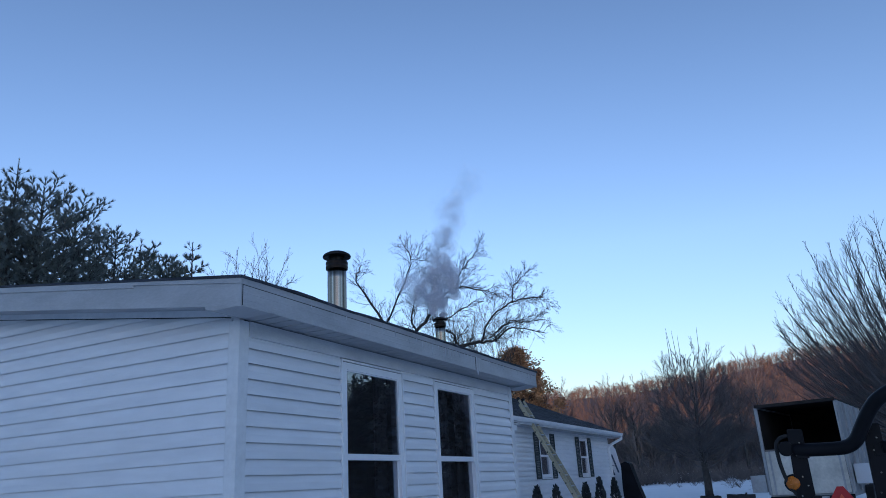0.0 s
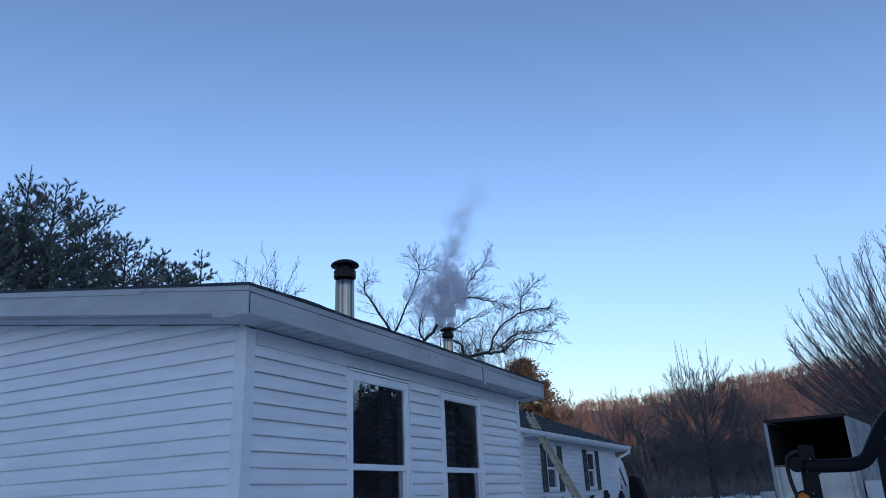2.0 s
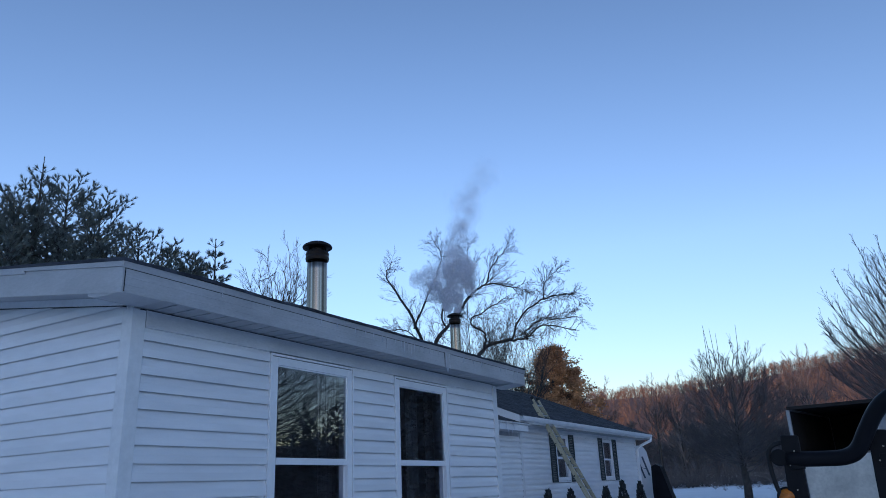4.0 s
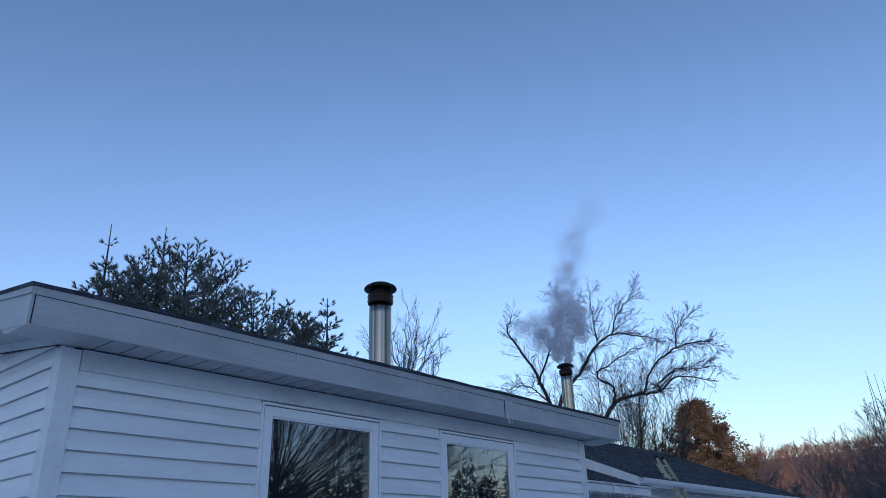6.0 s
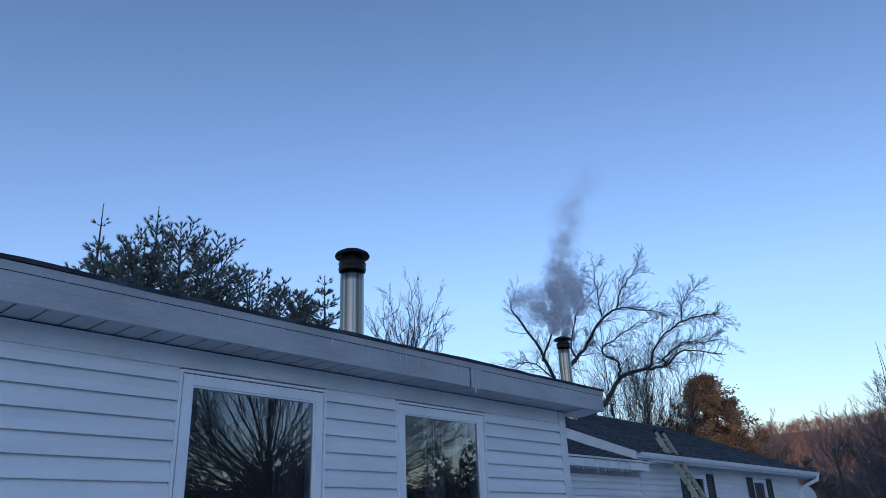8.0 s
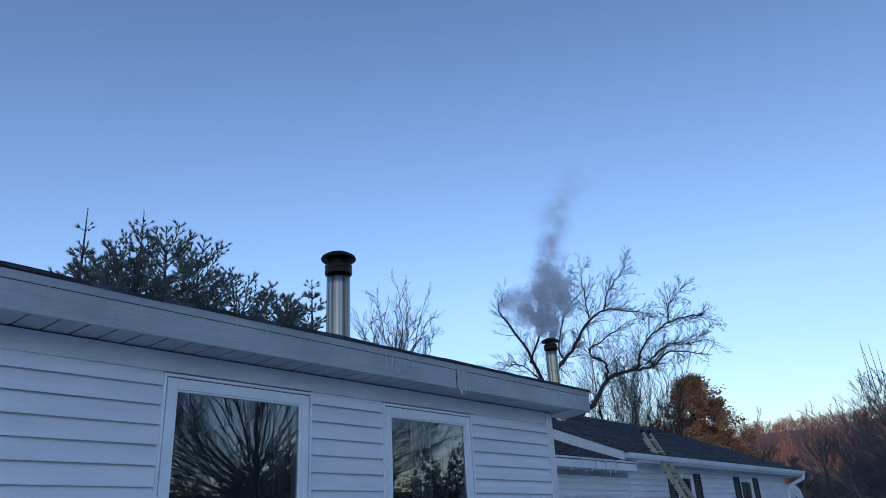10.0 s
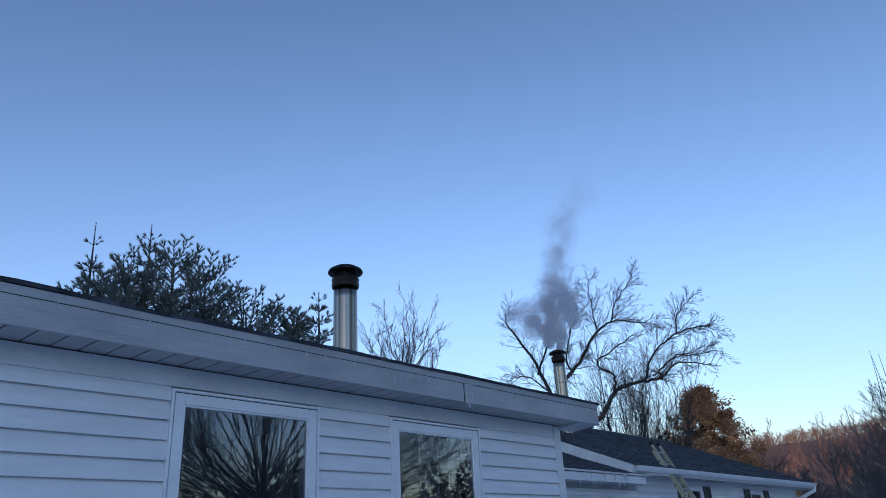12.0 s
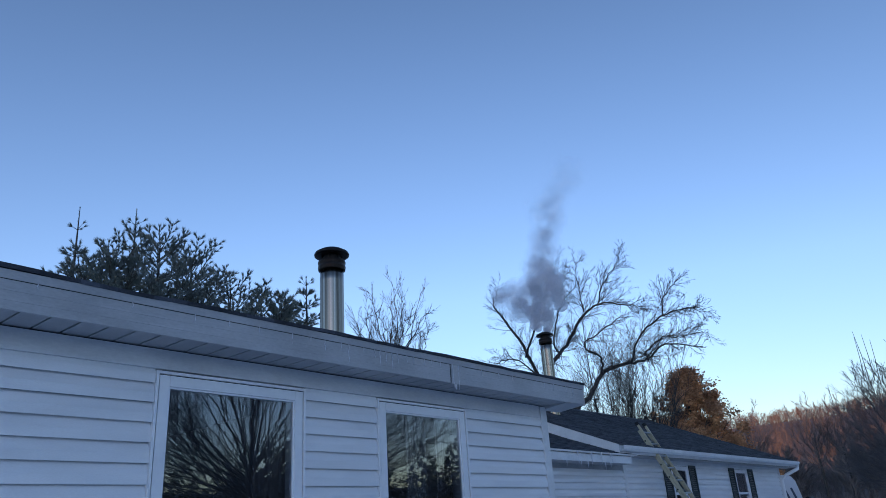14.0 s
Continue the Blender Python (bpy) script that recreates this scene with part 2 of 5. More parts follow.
# ---- mesh helpers ----
class Geo:
    """Vertices and faces gathered into one mesh."""

    def __init__(self):
        self.v, self.f = [], []

    def add(self, verts, faces):
        k = len(self.v)
        self.v.extend(verts)
        self.f.extend(tuple(i + k for i in f) for f in faces)
        return self

    def box(self, x0, x1, y0, y1, z0, z1):
        v = [(x, y, z) for z in (z0, z1) for y in (y0, y1) for x in (x0, x1)]
        return self.add(v, [(0, 2, 3, 1), (4, 5, 7, 6), (0, 1, 5, 4), (2, 6, 7, 3), (0, 4, 6, 2), (1, 3, 7, 5)])

    def prism(self, poly, axis, a, b):
        """A closed polygon of (u, w) pairs drawn out along an axis: 'y' takes (x, z), 'x' takes (y, z), 'z' takes (x, y)."""
        def at(u, w, s):
            return {"y": (u, s, w), "x": (s, u, w), "z": (u, w, s)}[axis]
        k = len(poly)
        v = [at(u, w, a) for u, w in poly] + [at(u, w, b) for u, w in poly]
        f = [tuple(range(k))[::-1], tuple(range(k, 2 * k))] + [(i, (i + 1) % k, k + (i + 1) % k, k + i) for i in range(k)]
        return self.add(v, f)

    def tube(self, pts, radii, sides=6, caps=True):
        rings, k = len(pts), len(self.v)
        for i, p in enumerate(pts):
            a, b = pts[max(i - 1, 0)], pts[min(i + 1, rings - 1)]
            d = Vector((b[0] - a[0], b[1] - a[1], b[2] - a[2]))
            if i == 0:
                u = d.cross(Vector((0.31, 0.95, 0.05)) if abs(d.normalized().z) > 0.8 else Vector((0, 0, 1))).normalized()
            else:
                u = (u - d * (u.dot(d) / max(d.dot(d), 1e-12))).normalized()
            w = d.cross(u).normalized()
            r = radii[i]
            for s in range(sides):
                q = 2 * math.pi * s / sides
                c, e = r * math.cos(q), r * math.sin(q)
                self.v.append((p[0] + c * u[0] + e * w[0], p[1] + c * u[1] + e * w[1], p[2] + c * u[2] + e * w[2]))
        for i in range(rings - 1):
            for s in range(sides):
                s2 = (s + 1) % sides
                self.f.append((k + i * sides + s, k + i * sides + s2, k + (i + 1) * sides + s2, k + (i + 1) * sides + s))
        if caps:
            self.f.append(tuple(k + s for s in range(sides))[::-1])
            self.f.append(tuple(k + (rings - 1) * sides + s for s in range(sides)))
        return self

    def turned(self, cx, cy, profile, sides=28):
        """A turned shape about a vertical axis from (radius, z) pairs."""
        k, n = len(self.v), len(profile)
        for r, z in profile:
            for s in range(sides):
                q = 2 * math.pi * s / sides
                self.v.append((cx + r * math.cos(q), cy + r * math.sin(q), z))
        for i in range(n - 1):
            for s in range(sides):
                s2 = (s + 1) % sides
                self.f.append((k + i * sides + s, k + i * sides + s2, k + (i + 1) * sides + s2, k + (i + 1) * sides + s))
        self.f.append(tuple(k + s for s in range(sides))[::-1])
        self.f.append(tuple(k + (n - 1) * sides + s for s in range(sides)))
        return self

    def mesh(self, name, material, smooth=False, bevel=0.0):
        me = bpy.data.meshes.new(name)
        me.from_pydata([tuple(v) for v in self.v], [], self.f)
        if bevel:
            bm = bmesh.new()
            bm.from_mesh(me)
            bmesh.ops.bevel(bm, geom=list(bm.edges), offset=bevel, segments=2, profile=0.6, affect="EDGES")
            bm.to_mesh(me)
            bm.free()
        me.materials.append(material)
        if smooth:
            me.polygons.foreach_set("use_smooth", [len(p.vertices) <= 4 for p in me.polygons])
        me.update()
        return me


def part(name, geo, material, parent=None, label="", smooth=False, bevel=0.0):
    ob = new(name, geo if isinstance(geo, bpy.types.Mesh) else geo.mesh(name, material, smooth, bevel))
    ob.parent = parent
    return tagged(ob, label)


def thing(name, label, category, group="", at=(0, 0, 0)):
    ob = new(name)
    ob.location = at
    return tagged(ob, label, category, group)


def structure(name, geo, material, label, category, smooth=False):
    return tagged(part(name, geo, material, None, "", smooth), label, category, "", "structure")


# ---- ground: one sheet, flat yard, wooded slopes all round ----
def smooth01(a, b, x):
    t = min(1.0, max(0.0, (x - a) / (b - a)))
    return t * t * (3 - 2 * t)


def land(x, y):
    r = math.hypot(x, y)
    front = smooth01(-0.2, 0.6, y / max(r, 1e-6))
    rise = front * smooth01(140, 335, r) * (35 + 7.5 * smooth01(-0.22, 0.06, x / max(r, 1e-6)) - 20 * smooth01(0.3, 0.6, x / max(r, 1e-6))) + (1 - front) * smooth01(90, 215, r) * 25
    wave = noise.noise((x * 0.006, y * 0.006, 0.3)) * 7 * smooth01(120, 300, r)
    small = noise.noise((x * 0.07, y * 0.07, 1.7)) * 0.10 * smooth01(20, 50, r)
    return rise + wave + small - 0.02


def build_ground():
    g = Geo()
    rings = [0.0, 6, 12, 18, 24, 30] + [30 + 6 * i for i in range(1, 26)] + [180 + 12 * i for i in range(1, 18)] + [420, 520, 700, 1000, 1600, 2600, 4000]
    sides = 120
    for r in rings:
        for s in range(sides):
            q = 2 * math.pi * s / sides
            x, y = r * math.sin(q), r * math.cos(q)
            g.v.append((x, y, land(x, y)))
    for i in range(len(rings) - 1):
        for s in range(sides):
            s2 = (s + 1) % sides
            if i == 0:
                g.f.append((s, sides + s2, sides + s))
            else:
                g.f.append((i * sides + s, i * sides + s2, (i + 1) * sides + s2, (i + 1) * sides + s))
    structure("ground", g, ground_material(), "snow-covered yard and field rising to wooded slopes", "ground", smooth=True)


build_ground()

# ---- near house: low gable roof, white vinyl siding ----
COURSE = 0.127
L1, D1 = 6.05, 7.2                       # facade length, depth of the house
EAVE_X, SLOPE = 0.32, 0.144
FTOP, FBOT = 2.968, 2.748


def roof_z(x):
    """Top of the near house's roof boards at x."""
    return FTOP + (EAVE_X - x) * SLOPE if x > -D1 / 2 else FTOP + (EAVE_X + D1 + x) * SLOPE


WINDOWS = [(1.45, 2.68), (3.45, 4.64)]
WZ0, WZ1 = 0.72, 2.60

house = thing("house", "single-storey white vinyl-sided house with low gable roof", "house")

g = Geo()
ys = [0.016] + [v for w in WINDOWS for v in w] + [L1]
for i in range(0, len(ys), 2):
    g.box(-0.15, -0.012, ys[i], ys[i + 1], 0.0, 2.745)
for a, b in WINDOWS:
    g.box(-0.15, -0.012, a, b, 0.0, WZ0)
    g.box(-0.15, -0.012, a, b, WZ1, 2.745)
wall_front = part("wall", g, SHEATH, house, "long wall of white vinyl siding")
g = Geo()
g.prism([(-D1, 0), (-0.016, 0), (-0.016, roof_z(-0.016) - 0.185), (-D1 / 2, roof_z(-D1 / 2) - 0.185), (-D1, roof_z(-D1 + 0.016) - 0.185)], "y", 0.012, 0.15)
wall_end = part("wall", g, VINYL, house, "gable end wall of white vinyl siding")
g = Geo()
g.prism([(-D1, 0), (-0.15, 0), (-0.15, roof_z(-0.15) - 0.25), (-D1 / 2, roof_z(-D1 / 2) - 0.25), (-D1, roof_z(-D1 + 0.15) - 0.25)], "y", L1 - 0.15, L1)
part("wall", g, VINYL, house)
part("wall", Geo().box(-D1, -D1 + 0.15, 0.15, L1 - 0.15, 0, 2.74), VINYL, house)
part("floor", Geo().box(-D1 + 0.15, -0.15, 0.15, L1 - 0.15, 0.25, 0.35), ROOM, house)
part("partition", Geo().box(-3.2, -3.1, 0.15, L1 - 0.15, 0.35, 2.6), ROOM, house)
part("partition", Geo().box(-3.1, -0.15, 3.02, 3.10, 0.35, 2.6), ROOM, house)
part("ceiling_board", Geo().box(-D1 + 0.15, -0.15, 0.15, L1 - 0.15, 2.6, 2.64), ROOM, house)

# roof: two slopes of boards with a thin layer of shingles over them
Y0, Y1 = -0.352, 6.43
ridge_x = -D1 / 2
g = Geo()
top = [(EAVE_X - 0.03, FTOP - 0.004), (ridge_x, roof_z(ridge_x) - 0.004), (-D1 - EAVE_X + 0.03, FTOP - 0.004)]
g.prism(top + [(x, z - 0.03) for x, z in reversed(top)], "y", Y0 + 0.01, Y1 - 0.01)
roof = part("roof", g, SHEATH, house, "low roof with dark shingle edge")
rng = random.Random(4)
g = Geo()
n = 60
edge = [Y0 - 0.015 + (Y1 + 0.03 - Y0) * i / n for i in range(n + 1)]
lips = [0.013 * noise.noise((y * 1.3, 0, 0)) + rng.uniform(-0.004, 0.004) for y in edge]
for i in range(n):
    for sgn in (0, 1):
        v = []
        for y, w in ((edge[i], lips[i]), (edge[i + 1], lips[i + 1])):
            x0, x1 = EAVE_X + 0.022, ridge_x
            z0, z1 = FTOP + 0.004 + w * 0.6, roof_z(ridge_x) + 0.004
            if sgn:
                x0, x1 = -D1 - x0, x1
            v += [(x0 + w * 0.5, y, z0 - 0.006), (x0 + w * 0.5, y, z0 + 0.020), (x1, y, z1), (x1, y, z1 + 0.016)]
        g.add(v, [(0, 1, 5, 4), (1, 3, 7, 5), (0, 4, 6, 2)] + ([(0, 2, 3, 1)] if i == 0 else []) + ([(4, 5, 7, 6)] if i == n - 1 else []))
part("shingle_layer", g, SHINGLE, roof, "dark asphalt shingles with an uneven edge")

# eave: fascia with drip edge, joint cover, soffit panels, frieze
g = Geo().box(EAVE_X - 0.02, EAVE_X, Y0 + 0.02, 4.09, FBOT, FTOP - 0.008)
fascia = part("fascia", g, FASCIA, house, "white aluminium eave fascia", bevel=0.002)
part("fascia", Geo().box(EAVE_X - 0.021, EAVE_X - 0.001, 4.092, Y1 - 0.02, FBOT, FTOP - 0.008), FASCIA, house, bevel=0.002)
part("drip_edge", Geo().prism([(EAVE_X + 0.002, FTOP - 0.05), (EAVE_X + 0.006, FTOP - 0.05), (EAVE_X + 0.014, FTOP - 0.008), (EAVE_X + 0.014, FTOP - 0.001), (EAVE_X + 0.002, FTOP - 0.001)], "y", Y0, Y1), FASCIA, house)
part("joint_cover", Geo().box(EAVE_X, EAVE_X + 0.004, 4.10, 4.26, FBOT - 0.006, FTOP - 0.05), FASCIA, house, "overlapping fascia splice")
for dz in (0.05, 0.105):
    part("fascia_rib", Geo().prism([(EAVE_X, FBOT + dz), (EAVE_X + 0.0014, FBOT + dz + 0.002), (EAVE_X, FBOT + dz + 0.012)], "y", Y0 + 0.024, 4.084), FASCIA, house)
    part("fascia_rib", Geo().prism([(EAVE_X - 0.001, FBOT + dz), (EAVE_X + 0.0004, FBOT + dz + 0.002), (EAVE_X - 0.001, FBOT + dz + 0.012)], "y", 4.262, Y1 - 0.024), FASCIA, house)
y = Y0 + 0.02
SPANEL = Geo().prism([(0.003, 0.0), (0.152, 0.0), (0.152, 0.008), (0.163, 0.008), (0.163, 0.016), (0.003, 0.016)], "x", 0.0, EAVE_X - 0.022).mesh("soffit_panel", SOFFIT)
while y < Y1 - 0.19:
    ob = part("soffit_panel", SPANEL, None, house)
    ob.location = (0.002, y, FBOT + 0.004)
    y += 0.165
part("eave_closure", Geo().box(0.0, EAVE_X - 0.02, Y1 - 0.04, Y1 - 0.02, FBOT + 0.002, FTOP - 0.03), FASCIA, house)
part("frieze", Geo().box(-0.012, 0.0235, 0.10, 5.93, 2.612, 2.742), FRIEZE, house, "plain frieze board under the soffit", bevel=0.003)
part("frieze_groove", Geo().box(-0.01, 0.004, 0.06, 5.97, 2.743, 2.750), SOOT_SHADE, house, "dark gap between soffit and frieze")

# rake at the gable end
g = Geo()
for sgn in (0, 1):
    a, b = (EAVE_X, ridge_x) if not sgn else (-D1 - EAVE_X, ridge_x)
    za, zb = FTOP - 0.008, roof_z(ridge_x) - 0.008
    g.prism([(a, za), (b, zb), (b, zb - 0.222), (a, za - 0.222)], "y", Y0, Y0 + 0.02)
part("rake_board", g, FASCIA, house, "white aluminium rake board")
g = Geo()
for a in (EAVE_X, ):
    za, zb = FTOP - 0.002, roof_z(ridge_x) - 0.002
    g.prism([(a + 0.01, za), (ridge_x, zb), (ridge_x, zb - 0.052), (-0.85, za - 0.052 + (EAVE_X + 0.85) * SLOPE), (-0.87, za - 0.03 + (EAVE_X + 0.87) * SLOPE), (a + 0.01, za - 0.045)], "y", Y0 - 0.010, Y0 - 0.002)
part("rake_drip_edge", g, FASCIA, house, "lapped metal drip edge")
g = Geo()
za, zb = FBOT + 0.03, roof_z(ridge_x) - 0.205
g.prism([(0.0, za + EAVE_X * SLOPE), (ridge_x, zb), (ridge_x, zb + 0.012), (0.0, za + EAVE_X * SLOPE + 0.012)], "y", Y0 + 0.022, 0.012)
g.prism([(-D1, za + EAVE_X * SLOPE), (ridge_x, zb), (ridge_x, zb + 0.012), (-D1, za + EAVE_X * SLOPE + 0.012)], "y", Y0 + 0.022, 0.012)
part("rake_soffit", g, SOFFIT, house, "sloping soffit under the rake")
part("eave_return", Geo().prism([(0.318, FBOT - 0.004), (0.318, FBOT + 0.03), (-0.05, FBOT + 0.055), (-0.05, FBOT + 0.02), (0.05, FBOT - 0.004)], "y", Y0 + 0.004, 0.0), FASCIA, house, "boxed eave return", bevel=0.003)

# the same finish at the other gable end
g = Geo()
for a in (EAVE_X, -D1 - EAVE_X):
    za, zb = FTOP - 0.008, roof_z(ridge_x) - 0.008
    g.prism([(a, za), (ridge_x, zb), (ridge_x, zb - 0.222), (a, za - 0.222)], "y", Y1 - 0.018, Y1)
part("rake_board", g, FASCIA, house)
za, zb = FBOT + 0.03, roof_z(ridge_x) - 0.205
part("rake_soffit", Geo().prism([(0.0, za + EAVE_X * SLOPE), (ridge_x, zb), (ridge_x, zb + 0.012), (0.0, za + EAVE_X * SLOPE + 0.012)], "y", L1, Y1 - 0.02), SOFFIT, house)
part("eave_return", Geo().prism([(0.298, FBOT - 0.004), (0.298, FBOT + 0.03), (-0.05, FBOT + 0.055), (-0.05, FBOT - 0.03), (0.05, FBOT - 0.03)], "y", L1, Y1 - 0.02), FASCIA, house, bevel=0.003)

# joints in the metal trim, and the frieze that follows the rake
part("trim_joint", Geo().box(EAVE_X + 0.0005, EAVE_X + 0.0035, Y0 + 0.016, Y0 + 0.022, FBOT, FTOP - 0.05), SOOT_SHADE, house, "dark joint at the corner of the fascia")
part("trim_joint", Geo().box(EAVE_X - 0.004, EAVE_X + 0.0035, 4.086, 4.0905, FBOT, FTOP - 0.05), SOOT_SHADE, house, "dark joint between fascia lengths")
# solid dark strip painting in the shade line below the drip edge
part("drip_edge_shade_line", Geo().box(EAVE_X - 0.001, EAVE_X + 0.0025, Y0 + 0.02, Y1 - 0.02, FTOP - 0.0535, FTOP - 0.0498), SOOT_SHADE, house, "dark strip for the shade line under the drip edge")
g = Geo()
zs = FBOT + 0.028 + EAVE_X * SLOPE
g.prism([(-0.10, zs + 0.10 * SLOPE), (ridge_x, zs - ridge_x * SLOPE), (ridge_x, zs - ridge_x * SLOPE - 0.060), (-0.10, zs + 0.10 * SLOPE - 0.060)], "y", -0.022, 0.012)
part("rake_frieze", g, TRIM, house, "plain frieze under the rake soffit", bevel=0.003)
g = Geo()
g.prism([(-0.10, zs + 0.10 * SLOPE - 0.0605), (ridge_x, zs - ridge_x * SLOPE - 0.0605), (ridge_x, zs - ridge_x * SLOPE - 0.067), (-0.10, zs + 0.10 * SLOPE - 0.067)], "y", -0.016, 0.012)
part("frieze_groove", g, SOOT_SHADE, house, "dark gap under the rake frieze")

# corner posts
def corner_post(x, y, sx, sy, z1, parent):
    w, t = 0.095, 0.022
    g = Geo().prism([(x + sx * t, y + sy * t), (x - sx * w, y + sy * t), (x - sx * w, y), (x, y), (x, y - sy * w), (x + sx * t, y - sy * w)], "z", 0.12, z1)
    part("corner_post", g, TRIM, parent, "white vinyl corner post", bevel=0.004)


corner_post(0, 0, 1, -1, 2.737, house)
corner_post(0, L1, 1, 1, 2.737, house)


# windows: outer casing, frame, two sashes with panes, curtain behind
def sash_window(parent, wall_x, a, b, z0, z1, rail, casing, depth, name="window", mullion=False):
    w = thing(name, "", "")
    w.parent = parent
    j = 0.018
    g = Geo()
    g.box(wall_x - 0.01, wall_x + 0.026, a, a + j, z0, z1)
    g.box(wall_x - 0.01, wall_x + 0.026, b - j, b, z0, z1)
    g.box(wall_x - 0.01, wall_x + 0.026, a + j, b - j, z1 - j, z1)
    g.box(wall_x - 0.01, wall_x + 0.030, a + j, b - j, z0, z0 + 0.03)
    part("channel", g, WINTRIM, w)
    g = Geo()
    g.box(wall_x - 0.01, wall_x + 0.006, a + j, a + j + 0.010, z0 + 0.03, z1 - j)
    g.box(wall_x - 0.01, wall_x + 0.006, b - j - 0.007, b - j, z0 + 0.03, z1 - j)
    g.box(wall_x - 0.01, wall_x + 0.006, a + j + 0.010, b - j - 0.007, z1 - j - 0.007, z1 - j)
    part("joint", g, SOOT_SHADE, w, "dark joint round the window frame")
    a, b, z0, z1 = a + j + 0.010, b - j - 0.007, z0 + 0.037, z1 - j - 0.007
    c = casing - j
    g = Geo()
    g.box(wall_x - depth, wall_x + 0.018, a, a + c, z0, z1)
    g.box(wall_x - depth, wall_x + 0.018, b - c, b, z0, z1)
    g.box(wall_x - depth, wall_x + 0.018, a + c, b - c, z1 - c, z1)
    g.box(wall_x - depth, wall_x + 0.018, a + c, b - c, z0, z0 + c)
    part("window_frame", g, WINTRIM, w, bevel=0.003)
    a, b, z0, z1 = a + c, b - c, z0 + c, z1 - c
    for lo, hi, x in ((rail - 0.03, z1, wall_x + 0.006), (z0, rail + 0.03, wall_x - 0.024)):
        s = 0.012
        g = Geo()
        g.box(x - 0.026, x, a, a + s, lo, hi)
        g.box(x - 0.022, x, b - s, b, lo, hi)
        g.box(x - 0.022, x, a + s, b - s, hi - (s if hi == z1 else 0.058), hi)
        g.box(x - 0.022, x + 0.004, a + s, b - s, lo, lo + (s if lo == z0 else 0.058))
        if mullion:
            g.box(x - 0.018, x - 0.004, (a + b) / 2 - 0.01, (a + b) / 2 + 0.01, lo, hi)
        sash = part("sash", g, WINTRIM, w)
        pane = part("pane", Geo().box(x - 0.014, x - 0.009, a + 0.01, b - 0.01, lo + 0.01, hi - 0.01), GLASS, sash, "clear window glass")
        inner = part("pane", Geo().box(x - 0.0215, x - 0.0175, a + 0.01, b - 0.01, lo + 0.01, hi - 0.01), GLASS, sash, "clear window glass")
        pane.visible_shadow = inner.visible_shadow = False
    return w


for a, b in WINDOWS:
    sash_window(house, 0.0, a, b, WZ0, WZ1, 1.66, 0.090, 0.10)


def curtain(x, a, b, z0, z1, material, label):
    g, n = Geo(), 26
    for i in range(n + 1):
        y = a + (b - a) * i / n
        d = 0.025 * math.sin(i * 1.7) + 0.012 * math.sin(i * 4.1)
        g.v += [(x + d, y, z0), (x + d * 0.6, y, z1)]
    for i in range(n):
        g.f.append((2 * i, 2 * i + 2, 2 * i + 3, 2 * i + 1))
    me = part("curtain", g, material, None, label, smooth=True)
    md = me.modifiers.new("thick", "SOLIDIFY")
    md.thickness = 0.004
    return tagged(me, "", "curtain")


curtain(-0.20, 2.36, 2.66, 0.6, 2.58, DRAPE, "brown drawn-back curtain hanging inside a window")
curtain(-0.20, 4.40, 4.62, 0.6, 2.58, DRAPE, "brown drawn-back curtain hanging inside a window")
curtain(-0.26, 4.06, 4.34, 0.6, 2.58, CURTAIN, "pale drawn-back curtain hanging inside a window")


# ---- siding: every course is a board of its own ----
BOARDS = {}


def board(parent, key, p0, along, length, material=None, cut=0.0, cut_b=0.0):
    """One course: thin at the top, standing out at its lower edge. p0 is the lower start; cut and cut_b shorten the top edge at start and end."""
    k = (round(length, 3), key, round(cut, 3), round(cut_b, 3))
    if k not in BOARDS:
        t0, t1, h = (0.021 if key == "e" else 0.029), 0.003, COURSE
        g = Geo()
        v = []
        for s, c0 in ((0.0, cut), (length, -cut_b)):
            for depth, z in ((0.001, 0.060), (t0 - 0.006, 0.052), (t0 - 0.005, 0.013), (t0 - 0.001, 0.010), (t0, 0.014), (t0 * 0.92, h * 0.55), (t1, h + 0.012), (0.0, h + 0.012)):
                u = s + c0 * min(1, max(0, z / h))
                v.append((depth, u, z) if along == "y" else (-u, -depth, z))
        f = [tuple(range(8)), tuple(range(8, 16))[::-1]] + [(i, 8 + i, 8 + (i + 1) % 8, (i + 1) % 8) for i in range(8)]
        g.add(v, f)
        BOARDS[k] = g.mesh("siding_board", material or VINYL)
    ob = part("siding_board", BOARDS[k], None, parent)
    ob.location = p0
    return ob


rng = random.Random(9)
z = 1.493 - 9 * COURSE
while z < 2.60:
    hi = z + COURSE
    if z < WZ1 - 0.02 and hi > WZ0 + 0.02:
        runs = [(0.085, WINDOWS[0][0]), (WINDOWS[0][1], WINDOWS[1][0]), (WINDOWS[1][1], L1 - 0.085)]
    else:
        runs = [(0.085, L1 - 0.085)]
    for a, b in runs:
        board(wall_front, "f", (-0.012, a + 0.002, z + rng.uniform(-0.0012, 0.0012)), "y", b - a - 0.004)
    z += COURSE
z = 1.493 - 9 * COURSE
while z < roof_z(ridge_x) - 0.35:
    def reach(zz):
        return max(0.085, 0.012 + (zz - (FBOT + 0.03)) / SLOPE - EAVE_X + 0.02)
    s0, s1 = reach(z), reach(z + COURSE)
    if s0 < D1 / 2 - 0.2:
        board(wall_end, "e", (-s0, 0.012, z), "x", D1 - 2 * s0, None, min(s1, D1 / 2 - 0.05) - s0, min(s1, D1 / 2 - 0.05) - s0)
    z += COURSE


